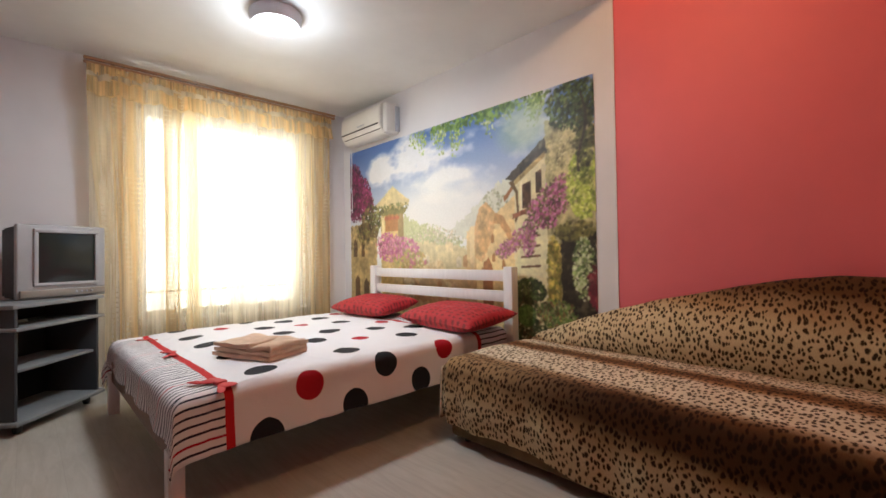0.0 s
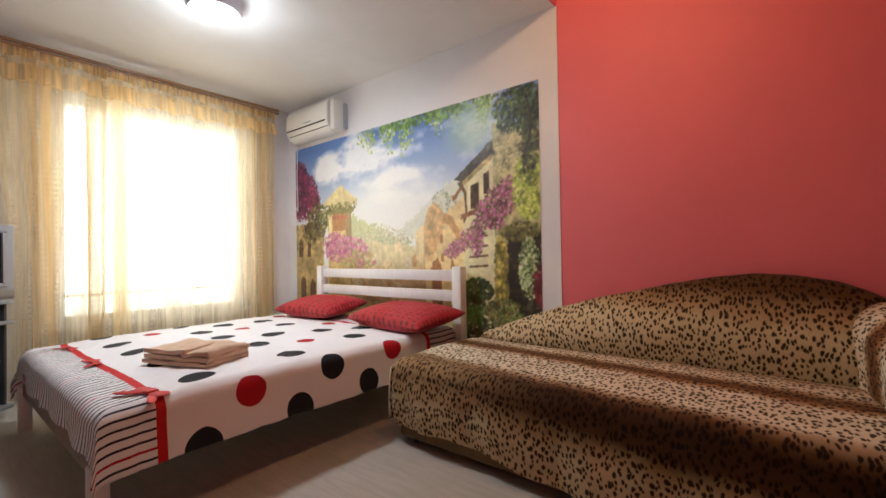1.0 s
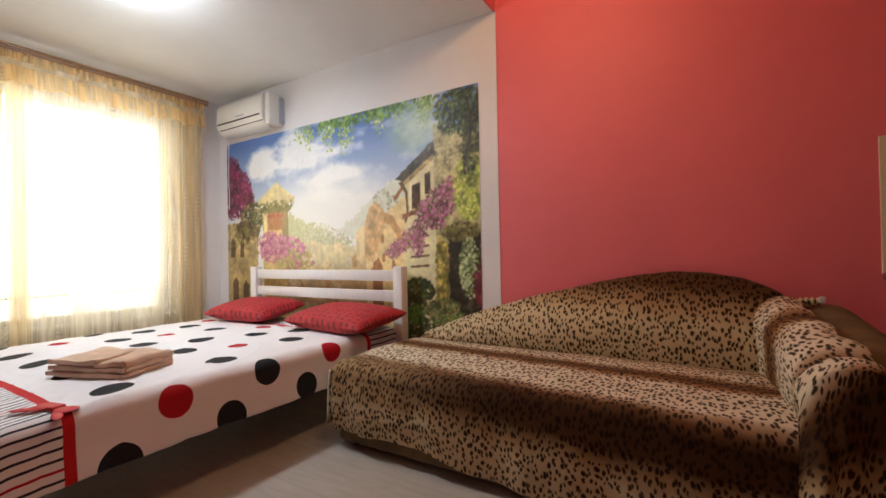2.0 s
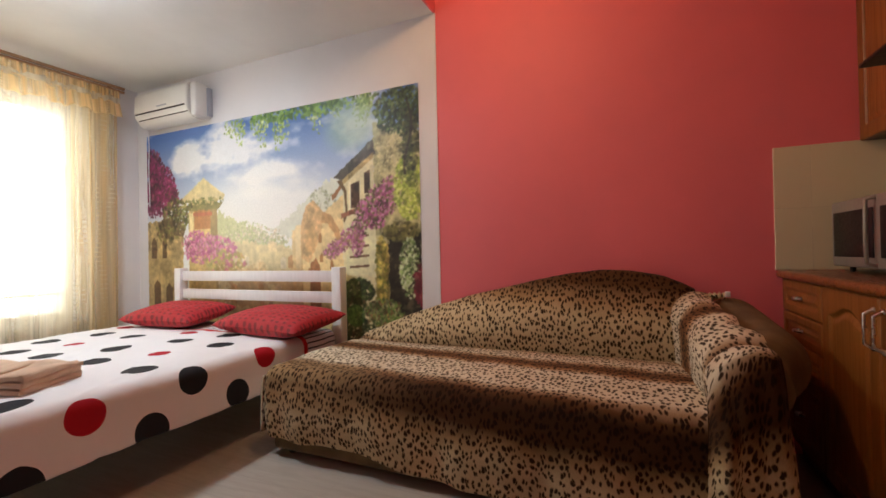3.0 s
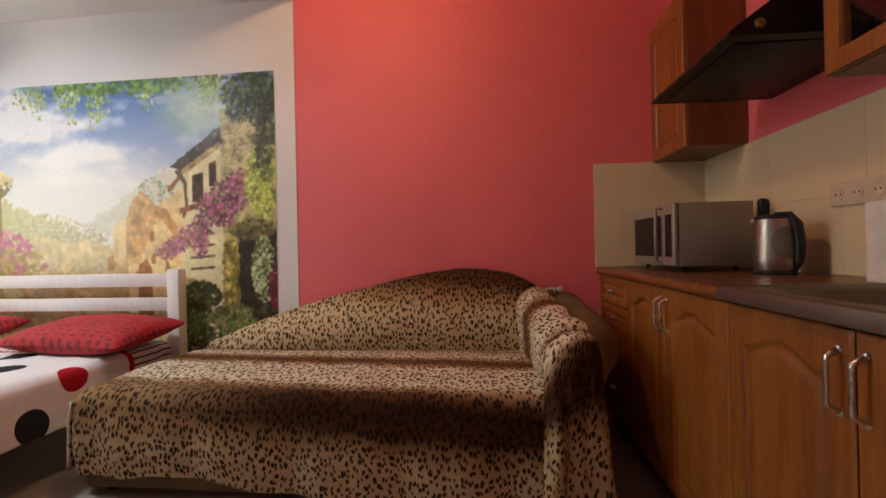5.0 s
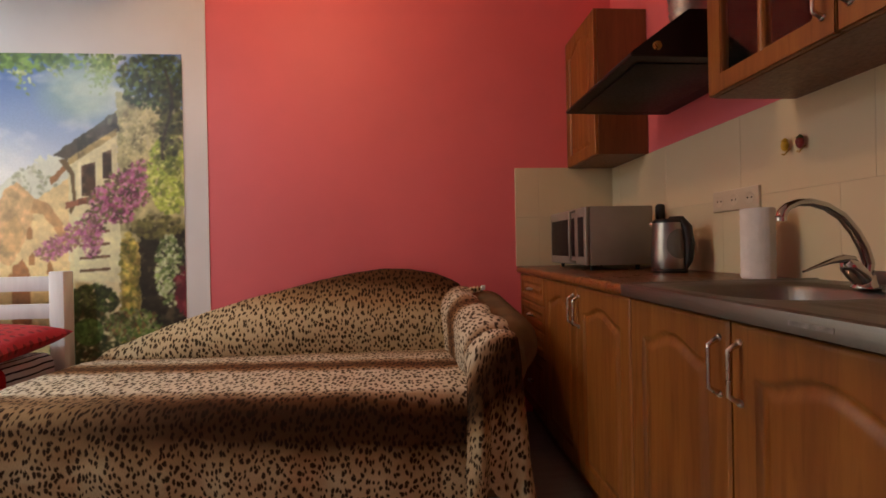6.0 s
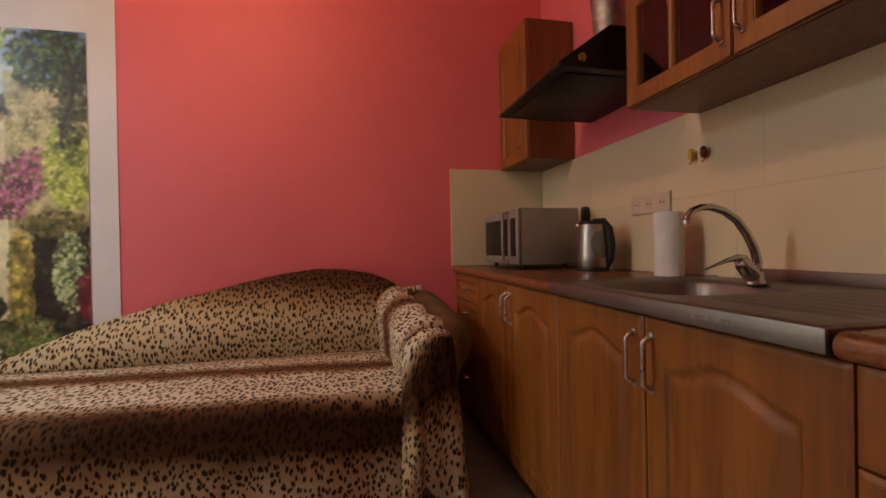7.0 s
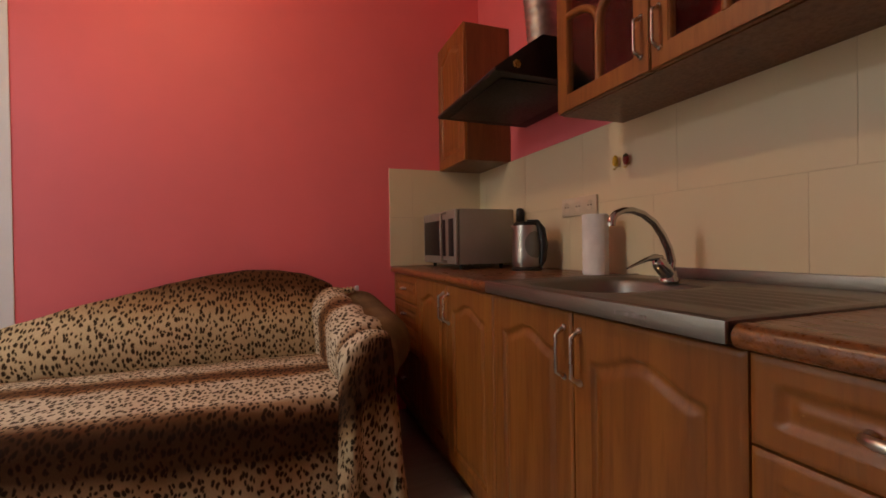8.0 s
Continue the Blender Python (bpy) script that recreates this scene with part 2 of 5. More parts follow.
def voile(name, dense, woven, front, behind):
    """Thin curtain cloth with woven satin stripes and painted fold shading: part of the light passes straight through.
    """
    g = Graph(name)
    uv = g.coords("UV")
    sep = g.node("ShaderNodeSeparateXYZ", Vector=uv)
    stripe = g.noise(g.coords("UV", (1, 0.03, 1)), 9, 3, 0.6)
    dash = g.math("MULTIPLY", g.math("LESS_THAN", g.math("FRACT", g.math("MULTIPLY", sep.outputs[1], 26)), 0.30), g.ramp(g.noise(g.coords("UV", (7, 1.2, 1)), 2.2, 2), 0.50, 0.58))
    body = g.math("MAXIMUM", g.ramp(stripe, 0.36, 0.62), g.math("MULTIPLY", dash, 0.4))
    # stripe noise also darkens the colour, painting in the shading of folds
    col = g.mix(g.ramp(stripe, 0.3, 0.7), shade(front, 0.66), front)
    col = g.mix(g.math("MULTIPLY", dash, 0.5), col, (0.88, 0.76, 0.52))
    dif = g.node("ShaderNodeBsdfDiffuse", Color=col)
    tra = g.node("ShaderNodeBsdfTranslucent", Color=behind)
    m1 = g.node("ShaderNodeMixShader", Fac=0.5)
    g.l.new(dif.outputs[0], m1.inputs[1])
    g.l.new(tra.outputs[0], m1.inputs[2])
    thru = g.node("ShaderNodeBsdfTransparent", Color=(1, 0.98, 0.93))
    m2 = g.node("ShaderNodeMixShader", Fac=g.math("ADD", dense, g.math("MULTIPLY", body, woven)))
    g.l.new(thru.outputs[0], m2.inputs[1])
    g.l.new(m1.outputs[0], m2.inputs[2])
    g.l.new(m2.outputs[0], g.out.inputs["Surface"])
    return g.mat


def glass(name, tint, rough=0.02):
    g = Graph(name)
    gl = g.node("ShaderNodeBsdfGlossy", Color=(1, 1, 1), Roughness=rough)
    tr = g.node("ShaderNodeBsdfTransparent", Color=tint)
    fr = g.node("ShaderNodeFresnel", IOR=1.45)
    m = g.node("ShaderNodeMixShader", Fac=fr.outputs[0])
    g.l.new(tr.outputs[0], m.inputs[1])
    g.l.new(gl.outputs[0], m.inputs[2])
    g.l.new(m.outputs[0], g.out.inputs["Surface"])
    return g.mat


def glow(name, col, strength):
    g = Graph(name)
    e = g.node("ShaderNodeEmission", Color=col, Strength=strength)
    g.l.new(e.outputs[0], g.out.inputs["Surface"])
    return g.mat


def outdoors():
    """Overcast glare; its glow is painted dimmer low down and towards the top."""
    g = Graph("bright_outdoors")
    sep = g.node("ShaderNodeSeparateXYZ", Vector=g.coords())
    # height ramps shade the emission; no yard or overhang is built
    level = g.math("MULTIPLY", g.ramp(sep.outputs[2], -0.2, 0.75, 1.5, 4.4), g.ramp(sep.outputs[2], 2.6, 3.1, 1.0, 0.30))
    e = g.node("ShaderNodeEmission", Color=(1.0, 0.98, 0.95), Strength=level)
    g.l.new(e.outputs[0], g.out.inputs["Surface"])
    return g.mat


def print_material():
    g = Graph("printed_photo_wallpaper")
    at = g.n.new("ShaderNodeAttribute")
    at.attribute_name = "print"
    v = g.coords()
    fine = g.noise(v, 70, 5, 0.7)
    c = g.mix(g.ramp(fine, 0.3, 0.7, 0.0, 0.10), at.outputs["Color"], (0.10, 0.10, 0.06), "MULTIPLY")
    g.set(Base_Color=c, Roughness=0.42, Specular_IOR_Level=0.35)
    g.bump(g.noise(v, 120, 2), 0.08, 0.002)
    return g.mat


M_TILE, M_FLOOR, M_LEO, M_PILLOW = tile_material(), floor_material(), leopard_material(), pillow_material()
GOLD, GLOWGOLD = (0.76, 0.53, 0.26), (1.0, 0.76, 0.42)
M_VOILE, M_FRILL = voile("gold_voile", 0.24, 0.70, GOLD, GLOWGOLD), voile("gold_frill_voile", 0.45, 0.35, GOLD, GLOWGOLD)
M_STRIPED = voile("striped_gold_voile", 0.42, 0.52, GOLD, shade(GLOWGOLD, 0.5))
M_PALE = voile("pale_gold_voile", 0.18, 0.55, (0.84, 0.68, 0.42), (1.0, 0.84, 0.54))
M_SHEER = voile("sheer_gold_voile", 0.04, 0.42, (0.88, 0.78, 0.58), (1.0, 0.94, 0.78))
M_TULLE = voile("cream_tulle", 0.22, 0.50, (0.82, 0.74, 0.58), (0.98, 0.92, 0.78))
M_GLASS, M_CAB_GLASS = glass("window_glass", (0.95, 0.97, 0.96)), glass("cabinet_glass", (0.80, 0.72, 0.66), 0.04)
M_RIM = plain("white_lamp_rim", (0.72, 0.74, 0.80), 0.4)
M_LED = glow("lamp_diffuser", (0.93, 0.96, 1.0), 14.0)
M_WARM = glow("warm_bulb", (1.0, 0.7, 0.4), 20.0)
M_OUTSIDE = outdoors()
M_PRINT = print_material()


# ---- building blocks ----
def thing(name, at, label, category, group="", kind="", turn=0.0, local=False):
    ob = new(name)
    ob.empty_display_size = 0.05
    ob.matrix_basis = pose(*at, 0, 0, turn)
    ob["local"] = 1 if local else 0
    return tagged(ob, label, category, group, kind)


def part(name, bm, mat, parent=None, label="", smooth=40):
    """One bmesh as one mesh object under a thing or part; coordinates are the room's unless the thing is local."""
    if isinstance(bm, bpy.types.Mesh):
        me = bm
    else:
        me = bpy.data.meshes.new(name)
        bmesh.ops.recalc_face_normals(bm, faces=bm.faces)
        bm.to_mesh(me)
        bm.free()
        finish(me, smooth)
    if not me.materials:
        me.materials.append(mat)
    ob = new(name, me)
    if parent is not None:
        ob.parent = parent
        if parent.type == "EMPTY" and not parent.get("local"):
            ob.matrix_parent_inverse = parent.matrix_basis.inverted()
    if label:
        tagged(ob, label)
    return ob


def finish(me, smooth=40):
    me.polygons.foreach_set("use_smooth", [True] * len(me.polygons))
    if smooth < 180:
        me.set_sharp_from_angle(angle=radians(smooth))


def single(name, bm, mat, label, category, kind="", group="", smooth=40):
    return tagged(part(name, bm, mat, None, "", smooth), label, category, group, kind)


def block(x0, x1, y0, y1, z0, z1, bevel=0.0, seg=2, into=None):
    bm = bmesh.new()
    bmesh.ops.create_cube(bm, size=1)
    for v in bm.verts:
        v.co = Vector((x0 + (x1 - x0) * (v.co.x + 0.5), y0 + (y1 - y0) * (v.co.y + 0.5), z0 + (z1 - z0) * (v.co.z + 0.5)))
    if bevel:
        bmesh.ops.bevel(bm, geom=bm.edges[:], offset=bevel, segments=seg, profile=0.5, affect="EDGES")
    if into is None:
        return bm
    merge(into, bm)
    return into


def merge(into, bm):
    me = bpy.data.meshes.new("tmp")
    bm.to_mesh(me)
    bm.free()
    into.from_mesh(me)
    bpy.data.meshes.remove(me)


def tube(points, radius, n=10, into=None):
    """A round bar along points; radius is a number or one per point."""
    bm = into if into is not None else bmesh.new()
    pts = [Vector(p) for p in points]
    rings, side = [], None
    for i, p in enumerate(pts):
        t = (pts[min(i + 1, len(pts) - 1)] - pts[max(i - 1, 0)]).normalized()
        if side is None:
            side = t.cross(Vector((0, 0, 1)) if abs(t.z) < 0.9 else Vector((1, 0, 0))).normalized()
        side = (side - t * side.dot(t)).normalized()
        up = t.cross(side)
        r = radius[i] if isinstance(radius, (list, tuple)) else radius
        rings.append([bm.verts.new(p + (side * math.cos(a) + up * math.sin(a)) * r) for a in (2 * math.pi * k / n for k in range(n))])
    for a, b in zip(rings, rings[1:]):
        for k in range(n):
            bm.faces.new((a[k], a[(k + 1) % n], b[(k + 1) % n], b[k]))
    bm.faces.new(rings[0][::-1])
    bm.faces.new(rings[-1])
    return bm


def lathe(profile, at=(0, 0, 0), n=40, into=None):
    bm = into if into is not None else bmesh.new()
    rings = []
    for r, z in profile:
        rings.append([bm.verts.new((at[0] + max(r, 1e-4) * math.cos(2 * math.pi * k / n), at[1] + max(r, 1e-4) * math.sin(2 * math.pi * k / n), at[2] + z)) for k in range(n)])
    for a, b in zip(rings, rings[1:]):
        for k in range(n):
            bm.faces.new((a[k], a[(k + 1) % n], b[(k + 1) % n], b[k]))
    bm.faces.new(rings[0][::-1])
    bm.faces.new(rings[-1])
    return bm


def sheet(name, nu, nv, place, cloth=None):
    """A grid mesh: place(i/nu, j/nv) gives the point, cloth(i/nu, j/nv) the uv in metres."""
    co = [place(i / nu, j / nv) for j in range(nv + 1) for i in range(nu + 1)]
    faces = [(j * (nu + 1) + i, j * (nu + 1) + i + 1, (j + 1) * (nu + 1) + i + 1, (j + 1) * (nu + 1) + i) for j in range(nv) for i in range(nu)]
    me = bpy.data.meshes.new(name)
    me.from_pydata(co, [], faces)
    if cloth:
        tab = np.array([cloth(i / nu, j / nv) for j in range(nv + 1) for i in range(nu + 1)], dtype=np.float32)
        idx = np.empty(len(me.loops), dtype=np.int32)
        me.loops.foreach_get("vertex_index", idx)
        lay = me.uv_layers.new(name="UVMap")
        lay.data.foreach_set("uv", tab[idx].ravel())
    finish(me, 180)
    return me


def thick(ob, amount, offset=-1.0):
    md = ob.modifiers.new("thickness", "SOLIDIFY")
    md.thickness, md.offset = amount, offset
    return ob


def smoothstep(a, b, x):
    t = min(1.0, max(0.0, (x - a) / (b - a)))
    return t * t * (3 - 2 * t)


def curve_through(points):
    """A smooth function through (x, y) points."""
    xs, ys = [p[0] for p in points], [p[1] for p in points]

    def f(x):
        if x <= xs[0]:
            return ys[0]
        for i in range(len(xs) - 1):
            if x <= xs[i + 1]:
                h = xs[i + 1] - xs[i]
                t = (x - xs[i]) / h
                m0 = (ys[i + 1] - ys[max(i - 1, 0)]) / (xs[i + 1] - xs[max(i - 1, 0)])
                j = min(i + 2, len(xs) - 1)
                m1 = (ys[j] - ys[i]) / (xs[j] - xs[i])
                return (2 * t**3 - 3 * t**2 + 1) * ys[i] + (t**3 - 2 * t**2 + t) * h * m0 + (3 * t**2 - 2 * t**3) * ys[i + 1] + (t**3 - t**2) * h * m1
        return ys[-1]
    return f


# ---- the room ----
T = 0.15
single("floor", block(WEST - T, EAST + T, SOUTH - T, NORTH + T, -0.12, 0), M_FLOOR, "pale wood-look sheet floor", "floor", "structure")
single("wall_north", block(WEST - T, SPLIT, NORTH, NORTH + T, 0, CEIL_K), M_WHITE, "white painted wall behind the bed", "wall", "structure")
single("wall_north_pink", block(SPLIT, EAST + T, NORTH, NORTH + T, 0, CEIL_K), M_PINK, "coral pink wall behind the sofa", "wall", "structure")
single("wall_east", block(EAST, EAST + T, SOUTH - T, NORTH, 0, CEIL_K), M_PINK, "coral pink wall behind the kitchen units", "wall", "structure")
single("wall_south", block(WEST - T, SPLIT, SOUTH - T, SOUTH, 0, CEIL_K), M_WHITE, "plain white wall", "wall", "structure")
# unseen wall behind the view; its pink lowers and warms the bounce
single("wall_south_kitchen", block(SPLIT, EAST, SOUTH - T, SOUTH, 0, CEIL_K), M_PINK, "unseen coral pink wall, coloured to cut bounced light", "wall", "structure")
WY0, WY1, WZ0, WZ1 = 0.68, 2.08, 0.50, 2.22     # window opening
bm = block(WEST - T, WEST, SOUTH, WY0, 0, CEIL_K)
block(WEST - T, WEST, WY1, NORTH, 0, CEIL_K, into=bm)
block(WEST - T, WEST, WY0, WY1, 0, WZ0, into=bm)
block(WEST - T, WEST, WY0, WY1, WZ1, CEIL_K, into=bm)
single("wall_west", bm, M_WHITE, "white painted window wall", "wall", "structure")
single("ceiling", block(WEST, SPLIT - 0.012, SOUTH, NORTH, CEIL, CEIL_K), M_CEIL, "white lowered ceiling over the bed", "ceiling", "structure")
single("ceiling_step", block(SPLIT - 0.012, SPLIT, SOUTH, NORTH, CEIL - 0.003, CEIL_K), M_PINK, "coral pink step in the ceiling", "ceiling edge", "structure")
single("ceiling_kitchen", block(WEST - T, EAST + T, SOUTH - T, NORTH + T, CEIL_K, CEIL_K + 0.12), M_CEIL, "white high ceiling over the kitchen part", "ceiling", "structure")
single("trim", block(SPLIT - 0.006, SPLIT + 0.002, NORTH - 0.004, NORTH, 0, CEIL - 0.003, 0.001, 1), M_WHITE, "thin white strip where two wall colours meet", "trim", "structure")

# window: frame, mullion, panes, sill
win = thing("window_1", (WEST - 0.08, 1.42, WZ0), "white plastic window filled with bright daylight", "window", kind="structure")
bm = bmesh.new()
for y0, y1, z0, z1 in ((WY0, WY0 + 0.06, WZ0, WZ1), (WY1 - 0.06, WY1, WZ0, WZ1), (WY0 + 0.06, WY1 - 0.06, WZ0, WZ0 + 0.06), (WY0 + 0.06, WY1 - 0.06, WZ1 - 0.06, WZ1)):
    block(WEST - 0.11, WEST - 0.05, y0, y1, z0, z1, 0.004, 1, into=bm)
part("window_frame", bm, M_UPVC, win)
part("mullion", block(WEST - 0.11, WEST - 0.05, 1.10, 1.12, WZ0 + 0.06, WZ1 - 0.06, 0.004, 1), M_UPVC, win)
part("transom", block(WEST - 0.108, WEST - 0.052, WY0 + 0.06, WY1 - 0.06, 0.705, 0.722, 0.003, 1), M_UPVC, win)
for y0, y1 in ((WY0 + 0.06, 1.09), (1.13, WY1 - 0.06)):
    pane = part("pane", block(WEST - 0.085, WEST - 0.079, y0, y1, WZ0 + 0.06, WZ1 - 0.06), M_GLASS, win)
    pane.visible_shadow = False
part("window_sill", block(WEST - 0.05, WEST + 0.06, WY0 - 0.05, WY1 + 0.05, WZ0 - 0.03, WZ0, 0.006), M_UPVC, win)
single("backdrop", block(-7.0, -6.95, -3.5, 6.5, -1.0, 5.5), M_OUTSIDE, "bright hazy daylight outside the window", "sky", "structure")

# ---- photo mural on the bedroom wall ----
MX0, MX1, MZ0, MZ1 = -4.07, -1.285, 0.12, 2.091


def mural_print(nx, nz):
    """Paints a sunny hill village with bougainvillea, in centimetres from the panel's lower left corner."""
    rng = np.random.default_rng(7)
    wide, high = (MX1 - MX0) * 100, (MZ1 - MZ0) * 100
    S, Z = np.meshgrid(np.linspace(0, wide, nx), np.linspace(0, high, nz) + MZ0 * 100)
    img = np.zeros((nz, nx, 3))

    def cloud(cells_x, cells_z, octaves=4):
        out, amp, total = np.zeros((nz, nx)), 1.0, 0.0
        for o in range(octaves):
            gx, gz = cells_x * 2**o + 2, cells_z * 2**o + 2
            grid = rng.random((gz, gx))
            fx, fz = np.linspace(0, gx - 1.001, nx), np.linspace(0, gz - 1.001, nz)
            ix, iz = fx.astype(int), fz.astype(int)
            tx, tz = fx - ix, fz - iz
            tx, tz = tx * tx * (3 - 2 * tx), (tz * tz * (3 - 2 * tz))[:, None]
            a = grid[iz][:, ix] * (1 - tx) + grid[iz][:, ix + 1] * tx
            b = grid[iz + 1][:, ix] * (1 - tx) + grid[iz + 1][:, ix + 1] * tx
            out += amp * (a * (1 - tz) + b * tz)
            total += amp
            amp *= 0.55
        return out / total

    grain, mottled = cloud(90, 60, 3), cloud(20, 14, 4)

    def lay(mask, col, vary=0.25):
        m = np.clip(mask, 0, 1)[..., None]
        c = np.array(col) / 255.0 * (1 + 0.6 * vary * ((grain - 0.5) + (mottled - 0.5)) * 2)[..., None]
        img[:] = img * (1 - m) + c * m

    def poly(points, col, vary=0.25, ragged=0.0):
        xs = S + (grain - 0.5) * ragged * 2
        zs = Z + (np.roll(grain, 37, 1) - 0.5) * ragged * 2
        inside = np.zeros((nz, nx), bool)
        for (x0, z0), (x1, z1) in zip(points, points[1:] + points[:1]):
            if z0 != z1:
                inside ^= ((zs > z0) != (zs > z1)) & (xs < (x1 - x0) * (zs - z0) / (z1 - z0) + x0)
        lay(inside.astype(float), col, vary)

    def leaves(cx, cz, rx, rz, count, size, colours, spread=0.55):
        """Loose dabs of foliage or blossom within an ellipse."""
        px, pz = (nx - 1) / wide, (nz - 1) / high
        for _ in range(count):
            a, r = rng.random() * 2 * math.pi, rng.random() ** spread
            x, z = cx + rx * r * math.cos(a), cz + rz * r * math.sin(a)
            w, h, ang = size * (0.5 + rng.random()), size * (0.35 + 0.6 * rng.random()), rng.random() * math.pi
            i0, i1 = int(max(0, (x - 2 * size) * px)), int(min(nx, (x + 2 * size) * px + 2))
            j0, j1 = int(max(0, (z - MZ0 * 100 - 2 * size) * pz)), int(min(nz, (z - MZ0 * 100 + 2 * size) * pz + 2))
            if i0 >= i1 or j0 >= j1:
                continue
            dx, dz = S[j0:j1, i0:i1] - x, Z[j0:j1, i0:i1] - z
            q = ((dx * math.cos(ang) + dz * math.sin(ang)) / w) ** 2 + ((dz * math.cos(ang) - dx * math.sin(ang)) / h) ** 2
            m = (np.clip(1.5 - q, 0, 1) * 0.85)[..., None]
            c = np.array(colours[rng.integers(len(colours))]) / 255.0 * (0.86 + 0.28 * rng.random())
            img[j0:j1, i0:i1] = img[j0:j1, i0:i1] * (1 - m) + c * m

    # sky: deep blue above, hazy white towards the horizon, drifting clouds
    up = np.clip((Z - 118) / 85, 0, 1)
    for k, (lo, hi) in enumerate(((236, 74), (238, 112), (238, 182))):
        img[..., k] = (lo + (hi - lo) * up**1.15) / 255
    puff = cloud(5, 7, 5) + 0.25 * np.exp(-((S - 85) / 34) ** 2 - ((Z - 180) / 20) ** 2) - 0.22 * np.exp(-((S - 30) / 30) ** 2 - ((Z - 203) / 10) ** 2)
    puff = puff - 0.14 * np.exp(-((S - 175) / 40) ** 2 - ((Z - 178) / 16) ** 2) + 0.14 * np.exp(-((S - 150 - (Z - 160) * 2) / 40) ** 2 - ((Z - 163) / 6) ** 2)
    lay(np.clip((puff - 0.50) * 5.5, 0, 0.92), (243, 243, 244), 0.03)
    lay(np.clip(1.25 - np.hypot((S - 135) / 75, (Z - 135) / 34), 0, 0.8), (250, 248, 242), 0.0)
    # far hills with hazy houses
    poly([(84, 100), (90, 136), (110, 128), (138, 118), (168, 106), (182, 98), (182, 86), (84, 86)], (196, 200, 140), 0.15, 6)
    leaves(118, 117, 28, 9, 300, 0.8, [(180, 190, 122), (200, 202, 146), (214, 210, 168)])
    leaves(148, 112, 22, 6, 160, 0.9, [(205, 190, 150), (160, 168, 118), (222, 214, 190)])
    poly([(148, 117), (172, 132), (208, 154), (218, 148), (218, 120), (190, 118), (170, 112)], (220, 222, 204), 0.10, 4)
    leaves(200, 139, 13, 8, 60, 1.2, [(150, 155, 120), (186, 184, 164), (160, 164, 134)])
    # town roofs low in the middle
    poly([(88, 108), (120, 111), (150, 106), (182, 104), (182, 12), (70, 12)], (226, 208, 152), 0.22, 5)
    for k in range(46):
        x, z = 88 + rng.random() * 92, 26 + rng.random() * 76
        w, h = 3 + rng.random() * 6, 3 + rng.random() * 6
        tone = [(240, 218, 164), (214, 164, 104), (200, 146, 92), (246, 230, 190), (190, 150, 104), (228, 200, 142)][k % 6]
        poly([(x, z), (x + w, z), (x + w, z + h), (x + w / 2, z + h + 2), (x, z + h)], tone, 0.3)
    # left: dark bougainvillea, bush, stone house, tower
    poly([(0, 130), (27, 132), (48, 118), (48, 12), (0, 12)], (186, 158, 100), 0.4, 2)
    for x, z, w, h in ((8, 12, 9, 62), (24, 12, 9, 60), (5, 98, 7, 14), (20, 98, 6, 14)):
        poly([(x, z), (x + w, z), (x + w, z + h), (x + w / 2, z + h + 5), (x, z + h)], (92, 66, 38), 0.4, 1)
    poly([(55, 12), (55, 146), (90, 146), (90, 12)], (210, 178, 108), 0.3, 1.5)
    poly([(62, 122), (62, 142), (84, 142), (84, 122)], (178, 112, 58), 0.3, 0.5)
    poly([(44, 147), (74, 165), (99, 149), (97, 145), (48, 145)], (228, 208, 146), 0.2, 0.6)
    poly([(82, 100), (82, 144), (90, 144), (90, 100)], (150, 122, 70), 0.3, 0.6)
    poly([(46, 143), (97, 143), (92, 138), (52, 138)], (126, 116, 58), 0.35, 1.2)
    poly([(60, 136), (84, 136), (84, 133), (60, 133)], (186, 96, 60), 0.2, 0.3)
    poly([(56, 100), (56, 136), (61, 136), (61, 100)], (236, 216, 150), 0.2, 0.4)
    leaves(73, 145, 26, 3, 60, 1.6, [(120, 120, 60), (190, 165, 95), (96, 100, 44)])
    poly([(0, 196), (8, 194), (20, 182), (32, 165), (37, 150), (20, 142), (0, 138)], (118, 34, 74), 0.5, 8)
    leaves(10, 172, 13, 24, 300, 1.6, [(136, 34, 86), (98, 26, 60), (70, 40, 44)], 0.8)
    leaves(22, 158, 17, 22, 420, 1.6, [(150, 36, 92), (112, 28, 68), (172, 60, 116), (80, 44, 48)])
    leaves(8, 150, 10, 16, 200, 1.7, [(130, 34, 80), (98, 28, 60), (76, 42, 46)], 0.8)
    leaves(34, 152, 8, 9, 160, 1.5, [(150, 36, 92), (112, 28, 68), (96, 60, 50)], 0.8)
    leaves(38, 134, 17, 16, 480, 1.4, [(96, 100, 40), (150, 148, 70), (70, 72, 30), (120, 80, 60)])
    leaves(30, 122, 20, 10, 120, 2.2, [(92, 70, 40), (120, 110, 54)])
    leaves(66, 110, 20, 11, 260, 1.3, [(206, 100, 150), (190, 78, 132), (222, 138, 172), (166, 96, 116)], 0.8)
    leaves(80, 104, 32, 12, 420, 1.6, [(200, 96, 144), (180, 76, 126), (218, 136, 168), (172, 110, 112)])
    leaves(96, 94, 26, 9, 160, 2.0, [(190, 160, 80), (160, 150, 80), (196, 100, 130)])
    # right: ruin, house with roof, stone wall, columns
    poly([(170, 12), (170, 116), (182, 122), (196, 126), (217, 140), (217, 12)], (232, 204, 142), 0.25, 1.2)
    poly([(173, 12), (173, 120), (178, 121), (178, 12)], (240, 216, 160), 0.15, 0.4)
